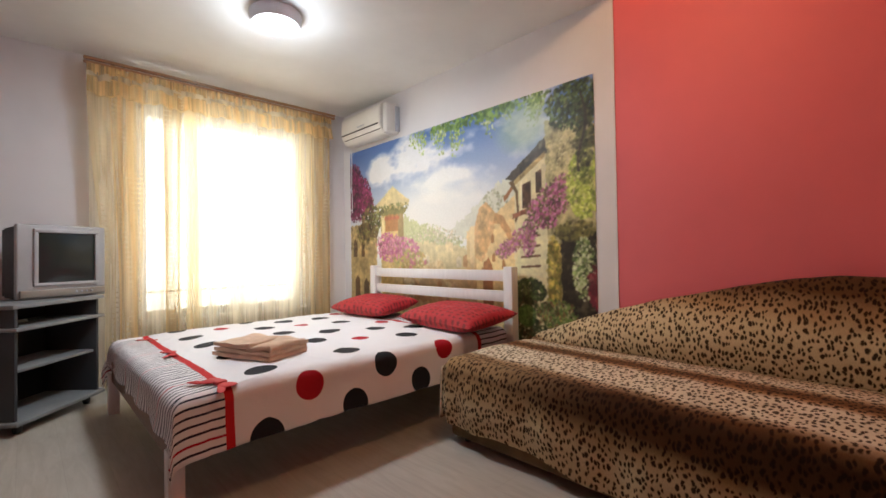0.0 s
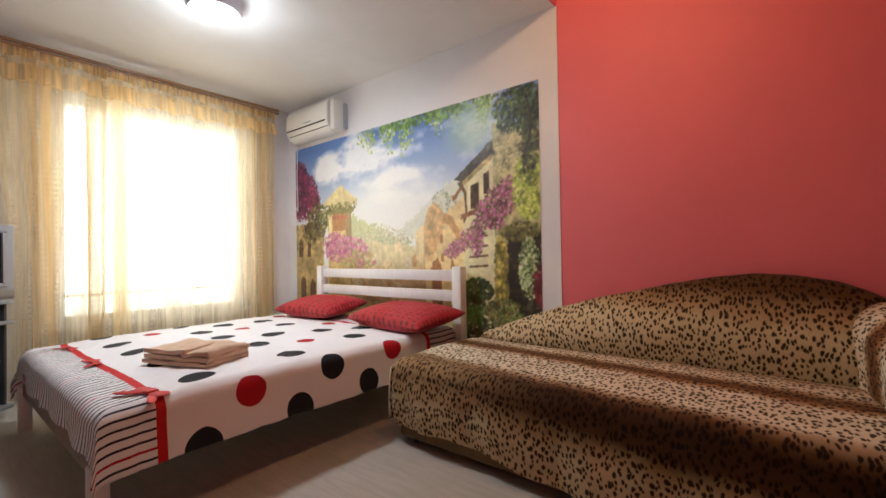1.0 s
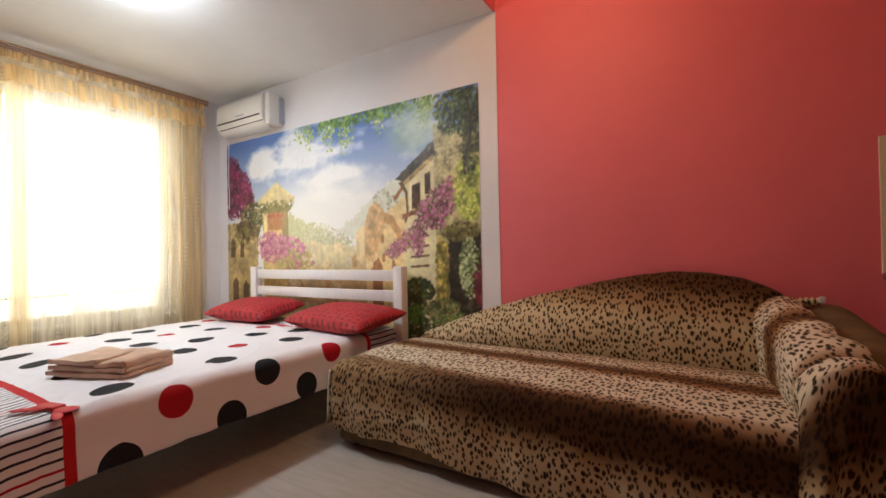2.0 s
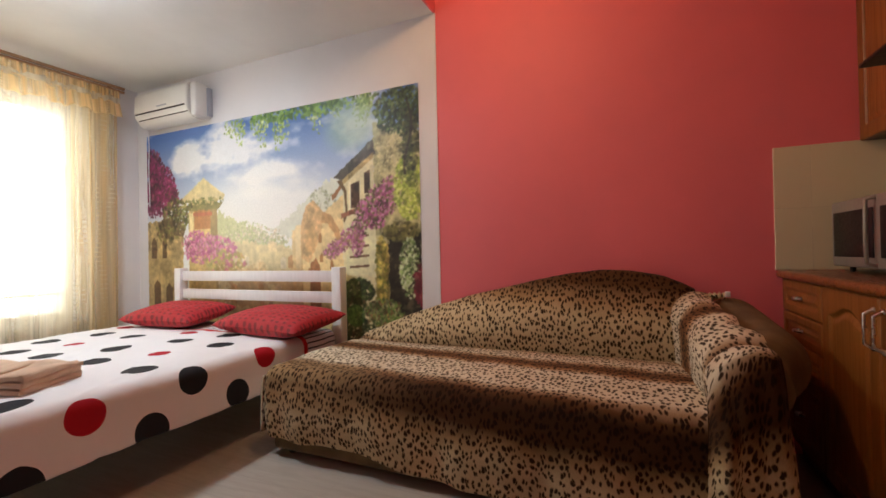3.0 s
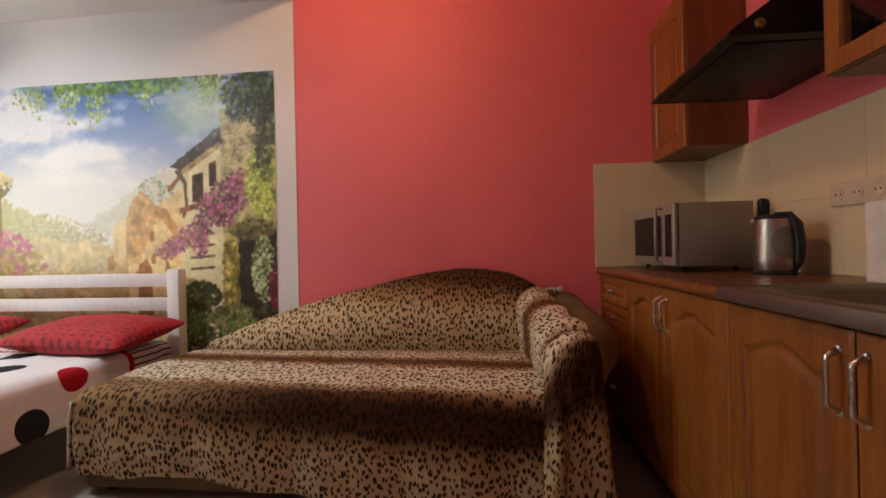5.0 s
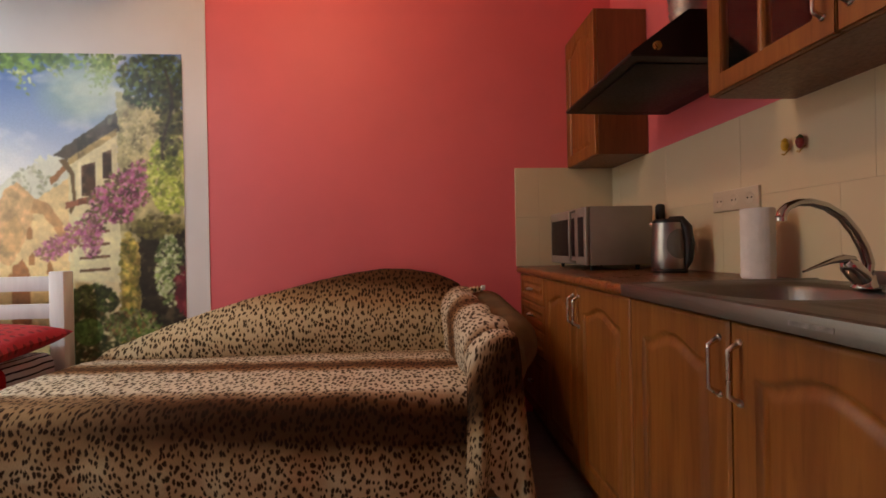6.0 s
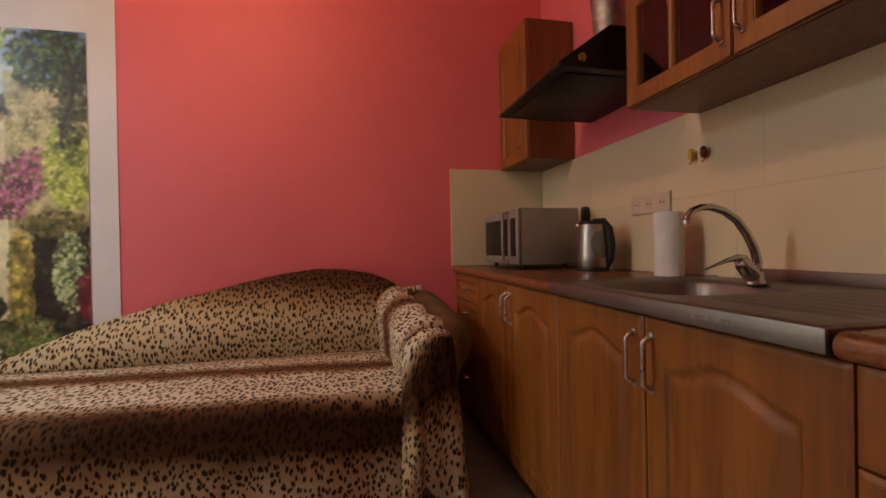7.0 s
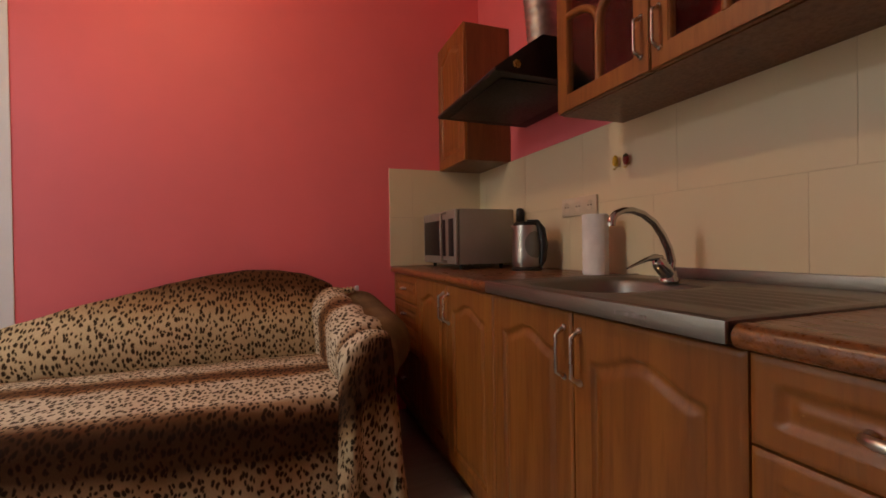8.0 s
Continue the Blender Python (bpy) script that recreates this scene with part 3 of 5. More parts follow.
    poly([(178, 96), (179, 122), (184, 134), (190, 138), (195, 134), (199, 130), (197, 112), (193, 104), (186, 92)], (216, 172, 114), 0.45, 1.6)
    poly([(182, 100), (183, 116), (189, 120), (193, 112), (191, 100)], (224, 176, 112), 0.3, 0.8)
    poly([(199, 130), (207, 126), (213, 116), (216, 106), (213, 104), (209, 113), (203, 120), (197, 122)], (196, 146, 92), 0.35, 1.0)
    poly([(186, 60), (187, 92), (192, 96), (196, 90), (196, 60)], (158, 98, 56), 0.35, 1.0)
    poly([(201, 84), (201, 112), (206, 110), (207, 84)], (240, 214, 152), 0.2, 0.6)
    poly([(207, 140), (217, 149), (217, 146), (208, 136)], (150, 96, 54), 0.3, 0.5)
    for k in range(9):
        x, z = 174 + 42 * rng.random(), 30 + 84 * rng.random()
        poly([(x, z), (x + 3, z), (x + 3, z + 5), (x + 1.5, z + 7), (x, z + 5)], (168, 112, 64), 0.3, 0.4)
    poly([(217, 12), (217, 152), (243, 164), (243, 12)], (226, 214, 164), 0.2, 0.6)
    poly([(243, 12), (243, 188), (279, 178), (279, 12)], (188, 178, 122), 0.4, 1.5)
    leaves(259, 163, 17, 16, 420, 1.0, [(186, 176, 118), (150, 142, 92), (200, 190, 138)])
    poly([(209, 153), (243, 177), (244, 166), (217, 150)], (70, 62, 52), 0.3, 1)
    poly([(224, 130), (224, 147), (231, 149), (231, 130)], (66, 42, 28), 0.2)
    poly([(235, 140), (235, 154), (240, 156), (240, 140)], (74, 50, 34), 0.2)
    poly([(217, 151), (243, 168), (243, 164), (217, 147)], (176, 150, 92), 0.2, 0.4)
    poly([(212, 150), (216, 151), (220, 143), (221, 126), (218, 120), (217, 122), (219, 128), (218, 142)], (96, 74, 44), 0.2, 0.3)
    poly([(222, 128), (222, 149), (224, 150), (224, 128)], (244, 232, 190), 0.1)
    poly([(215, 127), (238, 133), (238, 129), (215, 123)], (150, 88, 62), 0.3, 1)
    poly([(219, 84), (219, 119), (244, 121), (244, 82)], (226, 220, 172), 0.2, 1)
    for k in range(4):
        poly([(222, 88 + 7 * k), (238, 89 + 7 * k), (238, 90.5 + 7 * k), (222, 89.5 + 7 * k)], (96, 66, 44), 0.2)
    poly([(244, 12), (244, 106), (254, 105), (253, 12)], (196, 166, 74), 0.5, 1.5)
    poly([(254, 12), (254, 114), (279, 112), (279, 12)], (36, 30, 20), 0.6, 2)
    # planting on the right
    for cx, cz, rx, rz, n in ((236, 128, 9, 8, 200), (246, 138, 10, 7, 220), (256, 144, 8, 6, 130), (244, 122, 9, 7, 180), (252, 131, 9, 8, 180), (230, 116, 7, 8, 130)):
        leaves(cx, cz, rx, rz, n, 1.15, [(178, 86, 134), (148, 62, 104), (204, 124, 164), (112, 108, 60), (84, 64, 50)], 0.8)
    for cx, cz, rx, rz, n in ((212, 104, 9, 5, 130), (222, 110, 8, 6, 130), (206, 99, 7, 4, 90), (229, 104, 6, 8, 100)):
        leaves(cx, cz, rx, rz, n, 1.05, [(182, 92, 140), (204, 124, 164), (140, 80, 94), (150, 120, 80)], 0.8)
    leaves(271, 142, 12, 22, 620, 1.4, [(190, 204, 84), (168, 188, 66), (214, 220, 120), (112, 132, 48)])
    leaves(264, 112, 14, 6, 120, 1.8, [(70, 66, 34), (110, 104, 50)])
    leaves(270, 88, 8, 20, 380, 1.2, [(192, 206, 150), (138, 166, 92), (218, 226, 184), (74, 98, 48)])
    leaves(277, 76, 4, 14, 80, 1.7, [(140, 30, 50), (110, 24, 40)])
    leaves(248, 82, 5, 28, 150, 1.6, [(150, 140, 50), (190, 170, 70), (96, 100, 36)])
    leaves(228, 72, 14, 9, 460, 1.2, [(46, 66, 26), (70, 92, 36), (34, 44, 20)])
    leaves(228, 50, 22, 18, 460, 1.5, [(34, 46, 20), (60, 66, 30), (90, 70, 40)])
    lay((np.hypot(S - 226, (Z - 55) * 1.05) < 8).astype(float), (62, 96, 38), 0.5)
    leaves(226, 55, 7.5, 7, 120, 1.1, [(78, 118, 48), (50, 80, 30), (96, 134, 60)])
    leaves(250, 58, 15, 9, 380, 1.2, [(110, 140, 60), (74, 100, 44), (176, 178, 120), (120, 84, 50)])
    # hanging branches along the top, dark tree at the corner
    for k in range(19):
        x = 92 + 156 * rng.random()
        drop = 7 + 19 * rng.random() * (0.4 + math.sin((x - 100) / 150 * math.pi))
        leaves(x, 208 - drop / 2, 6, drop / 2 + 2, 36, 1.1, [(168, 192, 104), (140, 172, 80), (204, 214, 150), (118, 146, 70)])
    leaves(190, 206, 60, 6, 240, 1.9, [(90, 128, 58), (120, 160, 70), (64, 96, 48)])
    lay(np.clip(1.1 - np.hypot((S - 225) / 26, (Z - 188) / 20), 0, 0.6), (150, 184, 160), 0.1)
    leaves(264, 194, 20, 16, 620, 1.4, [(44, 62, 34), (70, 92, 44), (96, 120, 60), (36, 46, 30)])
    leaves(272, 172, 7, 20, 140, 1.8, [(60, 66, 34), (100, 104, 52), (40, 44, 26)])
    lay(np.clip(1 - np.abs(S - 270 - np.sin(Z / 9) * 3) / 1.5, 0, 1) * (Z > 150) * (Z < 200), (46, 36, 28), 0.3)
    # depth within the planting and masonry, darker lanes low in the town
    lay(np.clip((100 - Z) / 34, 0, 0.5) * ((S > 88) & (S < 180)) * (0.4 + 0.6 * (mottled > 0.5)), (128, 78, 42), 0.4)
    leaves(132, 116, 26, 6, 70, 1.0, [(236, 226, 206), (214, 196, 160), (226, 208, 176)])
    dense = np.clip((0.58 - img[..., 2]) * 6, 0, 1) * (((S < 60) & (Z > 105)) | (S > 222))
    hollow = np.clip((0.52 - cloud(44, 32, 3)) * 6, 0, 1)
    img *= (1 - 0.34 * dense * hollow)[..., None]
    spark = np.clip((cloud(70, 50, 2) - 0.62) * 6, 0, 1)
    img += (0.16 * dense * spark)[..., None] * np.array((1.0, 0.92, 0.68))
    soft = sum(np.roll(np.roll(img, a, 0), b, 1) for a in (-1, 0, 1) for b in (-1, 0, 1)) / 9
    soft[[0, -1]], soft[:, [0, -1]] = img[[0, -1]], img[:, [0, -1]]
    img = 0.35 * img + 0.65 * soft
    # sun-bleached print: milky overall, hazier towards the horizon
    veil = (0.10 + 0.22 * np.exp(-((S - 130) / 75) ** 2 - ((Z - 122) / 40) ** 2))[..., None]
    img = img * (1 - veil) + veil * np.array((0.95, 0.92, 0.86))
    return np.clip(img, 0, 1)


def mural():
    nx, nz = 640, 452
    img = mural_print(nx, nz)
    lin = np.where(img <= 0.04045, img / 12.92, ((img + 0.055) / 1.055) ** 2.4)
    xs, zs = np.meshgrid(np.linspace(MX0, MX1, nx), np.linspace(MZ0, MZ1, nz))
    co = np.stack([xs, np.full_like(xs, NORTH - 0.003), zs], -1).reshape(-1, 3)
    i = (np.arange(nz - 1)[:, None] * nx + np.arange(nx - 1)).ravel()
    quads = np.stack([i, i + 1, i + nx + 1, i + nx], 1)
    me = bpy.data.meshes.new("photo_mural")
    me.vertices.add(nx * nz)
    me.vertices.foreach_set("co", co.ravel())
    me.loops.add(quads.size)
    me.loops.foreach_set("vertex_index", quads.ravel().astype(np.int32))
    me.polygons.add(len(quads))
    me.polygons.foreach_set("loop_start", np.arange(0, quads.size, 4, dtype=np.int32))
    me.update(calc_edges=True)
    lay = me.color_attributes.new("print", "FLOAT_COLOR", "POINT")
    lay.data.foreach_set("color", np.concatenate([lin.reshape(-1, 3), np.ones((nx * nz, 1))], 1).ravel())
    finish(me, 180)
    ob = part("photo_mural", me, M_PRINT)
    return tagged(ob, "wallpaper photo mural of a sunny flowering hill village", "mural")


mural()


# ---- window dressing ----
RAIL = WEST + 0.06                        # wall line of the rail fittings, moved out by its brackets


def curtain_rod():
    rod = thing("curtain_rod", (RAIL + 0.1, 1.39, 2.45), "double wooden curtain rail under the ceiling", "curtain rod")
    part("rail", block(RAIL + 0.10, RAIL + 0.125, 0.328, 2.35, 2.436, 2.458, 0.006), M_ROD, rod)
    part("rail", block(RAIL + 0.095, RAIL + 0.12, 0.328, 2.35, 2.408, 2.430, 0.006), M_ROD, rod)
    for y in (0.5, 1.39, 2.25):
        part("bracket", block(WEST, RAIL + 0.10, y - 0.012, y + 0.012, 2.412, 2.449, 0.003), M_ROD, rod)


def curtain(y0, y1, seed, gather, label, depth=0.095, mat=None, deep=0.028, sweep=0.0):
    """One hanging panel with soft vertical folds."""
    rnd = random.Random(seed)
    waves = [(rnd.uniform(20, 36), rnd.uniform(0, 6.28), rnd.uniform(0.3, 0.6)) for _ in range(3)] + [(rnd.uniform(55, 85), rnd.uniform(0, 6.28), 0.25)]
    top, low = 2.405, 0.05
    ob = thing("curtain", (RAIL + depth, (y0 + y1) / 2, low), label, "curtain", "voile curtains")

    def place(u, v):
        z = top + (low - top) * v
        y = y0 + (y1 - y0) * u + 0.014 * math.sin(9 * u + 3 * v) * v + sweep * (1 - u) * smoothstep(2.3, 0.5, z)
        k = 0.010 + deep * smoothstep(2.32, 1.3, z)
        return (RAIL + depth + k * sum(a * math.sin(f * y + p + 0.4 * math.sin(z * 1.3 + p)) for f, p, a in waves), y, z)
    n = int(60 + 130 * (y1 - y0))
    part("panel", sheet("panel", n, 46, place, lambda u, v: ((y1 - y0) * u * gather + seed, v * 2.4)), mat, ob)
    return ob


def valance(y0, y1):
    """Pleated heading and ruffled flounce right across the window."""
    ob = thing("valance", (RAIL + 0.12, (y0 + y1) / 2, 2.2), "ruffled gold organza valance along the curtain rail", "valance")

    def frill(u, v, amp, f, depth, z0, z1):
        y = y0 + (y1 - y0) * u
        edge = 0.012 * math.sin(26 * y) + 0.007 * math.sin(71 * y + 1)
        slack = amp * (0.35 + v) * (math.sin(f * y + 1.7 * math.sin(6.3 * y)) + 0.5 * math.sin(f * 0.43 * y))
        return (RAIL + 0.128 + depth * v + slack, y, z0 + (z1 - z0 + edge) * v)
    part("heading", sheet("heading", 420, 6, lambda u, v: frill(u, v, 0.007, 118, 0.004, 2.408, 2.345), lambda u, v: ((y1 - y0) * u * 3, v * 0.1)), M_VOILE, ob)
    part("band", sheet("band", 420, 4, lambda u, v: frill(u, v, 0.004, 60, 0.004, 2.352, 2.30), lambda u, v: ((y1 - y0) * u, v * 0.05 + 3)), M_TULLE, ob, "pale sheer band")
    part("flounce", sheet("flounce", 420, 8, lambda u, v: frill(u, v, 0.010, 52, 0.02, 2.312, 2.185), lambda u, v: ((y1 - y0) * u * 2, v * 0.2)), M_VOILE, ob)
    part("braid", sheet("braid", 420, 2, lambda u, v: frill(u, 0.92 + 0.08 * v, 0.010, 52, 0.024, 2.312, 2.182), lambda u, v: ((y1 - y0) * u, v)), M_FRILL, ob)
    part("braid", sheet("braid", 420, 2, lambda u, v: frill(u, 0.06 * v, 0.010, 52, 0.024, 2.318, 2.182), lambda u, v: ((y1 - y0) * u, v)), M_FRILL, ob)


curtain_rod()
valance(0.345, 2.30)
curtain(0.36, 2.29, 5, 1.2, "sheer cream tulle curtain glowing with daylight", 0.062, M_TULLE, 0.014)
curtain(0.69, 1.98, 31, 1.6, "sheer gold organza drawn across the window in soft folds", 0.084, M_SHEER, 0.030)
curtain(0.345, 0.52, 21, 1.2, "thin pale gold curtain edge swept off the wall", 0.112, M_PALE, 0.024, 0.10)
curtain(0.48, 0.69, 3, 1.5, "gathered gold organza side curtain by the television", 0.105, M_VOILE, 0.036, 0.05)
curtain(0.82, 0.955, 8, 1.6, "striped gold organza curtain hanging in loose folds", 0.10, M_STRIPED, 0.034)
curtain(0.965, 1.105, 17, 1.3, "thin pale gold curtain fall in loose folds", 0.096, M_PALE, 0.030)
curtain(1.96, 2.12, 14, 1.5, "striped gold organza curtain fall beside the corner", 0.098, M_PALE)
curtain(2.08, 2.295, 11, 1.6, "gathered gold organza side curtain in the corner", 0.105, M_STRIPED)


# ---- lamps ----
def ceiling_lamp(at, ceiling, r, m_glow, label):
    ob = thing("ceiling_lamp", (*at, ceiling - 0.09), label, "lamp")
    part("ring", lathe([(0.6 * r, 0.09), (r, 0.09), (r * 1.02, 0.075), (r, 0.045), (r * 0.95, 0.035), (r * 0.92, 0.02), (r * 0.84, 0.02), (0.83 * r, 0.05)], (*at, ceiling - 0.09)), M_RIM, ob)
    dome = [(r * 0.82 * math.cos(a), -0.016 * math.sin(a) + 0.021) for a in (math.pi / 2 * k / 8 for k in range(9))]
    part("diffuser", lathe([(r * 0.82, 0.045)] + dome, (*at, ceiling - 0.09)), m_glow, ob, "glowing white diffuser", 180)


ceiling_lamp(LAMP, CEIL, 0.155, M_LED, "round white ceiling lamp with a grey rim, lit")
ceiling_lamp(SPOT, CEIL_K, 0.11, M_WARM, "small warm ceiling lamp over the sofa, lit")


# ---- air conditioner ----
def air_conditioner():
    x0, x1, y0, y1, z0, z1 = -3.945, -3.215, 2.375, NORTH, 2.115, 2.41
    ob = thing("air_conditioner", (-3.58, NORTH, z0), "white split air conditioner above the mural", "air conditioner")
    prof = [(y1, z0 + 0.02), (y1, z1), (y1 - 0.10, z1), (y0 + 0.03, z1 - 0.008), (y0 + 0.006, z1 - 0.04), (y0, z0 + 0.12), (y0 + 0.008, z0 + 0.075), (y0 + 0.05, z0 + 0.02), (y0 + 0.10, z0)]
    bm = bmesh.new()
    a, b = [bm.verts.new((x0, y, z)) for y, z in prof], [bm.verts.new((x1 - 0.06, y, z)) for y, z in prof]
    n = len(prof)
    for k in range(n):
        bm.faces.new((a[k], a[(k + 1) % n], b[(k + 1) % n], b[k]))
    bm.faces.new(a)
    bm.faces.new(b[::-1])
    bmesh.ops.bevel(bm, geom=[e for e in bm.edges if abs(e.verts[0].co.x - e.verts[1].co.x) < 1e-5], offset=0.006, segments=2, affect="EDGES")
    part("body", bm, M_AC, ob)
    bm = block(x1 - 0.06, x1, y0 + 0.03, y1, z0 + 0.012, z1 - 0.006, 0.018, 3)
    part("end_cap", bm, M_AC, ob)
    part("pipe_cover", block(x1 - 0.002, x1 + 0.012, y1 - 0.05, y1, z0 + 0.03, z1 - 0.03, 0.005), M_GREY_PLASTIC, ob)
    part("air_slot", block(x0 + 0.015, x1 - 0.085, y0 - 0.001, y0 + 0.02, z0 + 0.096, z0 + 0.108), M_AC_DARK, ob, "dark air outlet gap")
    part("louvre", block(x0 + 0.02, x1 - 0.08, y0 + 0.012, y0 + 0.030, z0 + 0.072, z0 + 0.094, 0.003), M_AC, ob)
    part("air_slot", block(x0 + 0.03, x1 - 0.075, y0 + 0.022, y0 + 0.040, z0 + 0.050, z0 + 0.061), M_AC_DARK, ob, "dark air outlet gap")
    part("badge", block(x0 + 0.30, x0 + 0.42, y0 - 0.003, y0 + 0.004, z0 + 0.130, z0 + 0.142, 0.002), M_GREY_PLASTIC, ob)


air_conditioner()
cord = thing("cord", (-4.03, NORTH - 0.01, 1.45), "thin white cord hanging down the edge of the mural", "cord")
part("line", tube([(-4.03 + 0.004 * math.sin(k * 0.9), NORTH - 0.010, 2.13 - 0.068 * k) for k in range(11)], 0.0035, 8), M_UPVC, cord)

# ---- bed ----
BX0, BX1, BY0, BY1, BTOP = -3.60, -1.87, 0.42, 2.40, 0.475


def bed():
    ob = thing("bed", (-2.72, 1.44, 0), "white wooden double bed with a slatted headboard", "bed")
    for x in (BX0 + 0.06, BX1 - 0.09):
        part("leg", block(x, x + 0.06, BY0 - 0.012, BY0 + 0.046, 0, 0.26, 0.004), M_BEDWOOD, ob)
    for x in (-3.535, -1.915):
        part("post", block(x, x + 0.075, 2.43, 2.50, 0, 0.893, 0.005), M_BEDWOOD, ob)
    for z0, z1 in ((0.79, 0.868), (0.645, 0.722), (0.30, 0.40)):
        part("rail", block(-3.46, -1.915, 2.45, 2.48, z0, z1, 0.004), M_BEDWOOD, ob)
    # dark veneer on the side rails stands in for shade below the hem
    for x in (BX0 + 0.05, BX1 - 0.075):
        part("side_rail", block(x, x + 0.025, BY0 + 0.048, 2.43, 0.255, 0.335, 0.003), M_OAK_SIDE, ob, "side rail darkened for the shade under the bedspread")
    part("foot_rail", block(BX0 + 0.12, BX1 - 0.09, BY0 + 0.004, BY0 + 0.03, 0.21, 0.335, 0.003), M_OAK_SIDE, ob, "brown wooden foot board")
    part("slat_base", block(BX0 + 0.075, BX1 - 0.075, BY0 + 0.034, 2.43, 0.27, 0.30), M_BEDWOOD, ob)
    part("mattress", block(BX0 + 0.03, BX1 - 0.03, BY0 + 0.045, 2.425, 0.30, BTOP - 0.062, 0.05, 4), M_SHEET, ob)


def duvet():
    """A printed cover over the mattress, draped over both sides and the foot."""
    half, rad = (BX1 - BX0) / 2, 0.062
    cx, length = (BX0 + BX1) / 2, BY1 - BY0
    side, foot = 0.21, 0.13
    dots = []

    def top(x, y, r, k):
        dots.append((x - cx, y - BY0, r, k))

    # a staggered print: rows across the bed, each (distance up the bed, xs of black dots, xs of red dots)
    for y, blacks, reds in ((0.80, (-2.03, -2.42, -2.83, -3.18, -3.58), ()), (1.04, (-3.73,), (-3.38, -2.62)), (1.27, (-2.07, -2.43, -2.85, -3.18, -3.585), ()),
                            (1.505, (-2.67, -3.39), (-2.30, -3.085, -3.80)), (1.78, (-2.187, -2.53, -2.985, -3.31, -3.63), ()), (2.0, (-2.385,), (-2.76, -3.45)),
                            (2.17, (-2.134, -2.44, -2.85, -3.2), ())):
        for x in blacks:
            top(x, y, 0.071, 0)
        for x in reds:
            top(x, y, 0.052, 1)
    for y, z, r, k in ((0.958, 0.402, 0.068, 1), (1.385, 0.425, 0.070, 0), (0.758, 0.238, 0.072, 0), (1.188, 0.262, 0.070, 0), (1.613, 0.292, 0.068, 0), (1.809, 0.44, 0.066, 1), (2.02, 0.27, 0.08, 0)):
        dots.append((half + (BTOP - z) - 0.43 * rad, y - BY0, r, k))
    mat = duvet_material(dots, half, 0.195, 1.70)

    def drape(a, lim):
        """How far across and how far down a point lies that is a along the cloth."""
        s, a = (1 if a >= 0 else -1), abs(a)
        flat = lim - rad
        if a <= flat:
            return s * a, 0.0
        t = a - flat
        if t < rad * math.pi / 2:
            return s * (flat + rad * math.sin(t / rad)), rad * (1 - math.cos(t / rad))
        return s * lim, rad + t - rad * math.pi / 2

    def place(u, v):
        a = -(half + side) + u * 2 * (half + side)
        b = -foot + v * (length + foot)
        x, dx = drape(a, half)
        yy, dy = drape(min(0.0, b - 0.6) , 0.6)
        y = BY0 + 0.6 + yy if b < 0.6 else BY0 + b
        down = dx + dy
        both = min(dx, dy)
        out = 0.022 * smoothstep(0.05, 0.3, down)
        x += math.copysign(out * min(1, dx * 6), a) if dx else 0
        y -= out * min(1, dy * 6)
        down -= 0.6 * both
        w = noise.noise((a * 3.2, b * 3.2, 1.7)) * 0.005 + noise.noise((a * 9, b * 9, 4.1)) * 0.002
        w += 0.004 * (1 - abs(noise.noise((a * 5 + b * 3, b * 2.2 - a, 6.3)))) ** 9 + 0.003 * (1 - abs(noise.noise((a * 3 - b * 6, b * 4 + a * 2, 2.3)))) ** 12
        if dx > 0.02:
            x += (0.005 * math.sin(b * 13 + 1.1) + 0.003 * math.sin(b * 31)) * smoothstep(0.02, 0.25, dx)
        if dy > 0.01:
            y += (0.011 * math.sin(a * 15 + 2 * math.sin(a * 4)) + 0.003 * math.sin(a * 34 + 1) + 0.011 * noise.noise((a * 6, b * 6, 9))) * smoothstep(0.01, 0.2, dy)
        sag = 0.006 * math.sin(a * 2.4 + 1) * math.sin(b * 2.0)
        return (cx + x, y, BTOP - down + w + sag * (0 if dx or dy else 1) - 0.03 * smoothstep(0.5, 0.0, b) * (1 if not dx else 0.6))
    ob = part("duvet_cover", sheet("duvet_cover", 210, 220, place, lambda u, v: (-(half + side) + u * 2 * (half + side), -foot + v * (length + foot))), mat)
    thick(ob, 0.012)
    tagged(ob, "white cotton bedspread with black and red dots and striped ends", "bedspread")
    # satin bows sewn along the red line
    for x, s, turn in ((-1.97, 1.1, 12), (-2.78, 0.8, -8), (-3.36, 0.7, 20)):
        bow = part("bow", bow_mesh(s), M_RED_RIBBON, ob, "red printed ribbon bow")
        bow.matrix_basis = pose(x, BY0 + 0.190, BTOP + 0.005 - 0.03 * smoothstep(0.5, 0.0, 0.19), 0, 0, turn)


def bow_mesh(s):
    bm = bmesh.new()
    for side in (-1, 1):
        for y, z, w, l in ((0.0, 0.012, 0.042, 0.085), (-0.03, 0.006, 0.022, 0.12)):
            bl = bmesh.new()
            bmesh.ops.create_uvsphere(bl, u_segments=14, v_segments=8, radius=1)
            for v in bl.verts:
                k = 0.35 + 0.65 * (v.co.x + 1) / 2
                v.co = Vector((side * s * (l / 2 + v.co.x * l / 2), s * (y * (1 + v.co.x) + v.co.y * w * k), s * (0.5 * z + v.co.z * 0.006 * k)))
            merge(bm, bl)
    block(-0.018 * s, 0.018 * s, -0.02 * s, 0.02 * s, 0.0, 0.014 * s, 0.005, 2, into=bm)
    return bm


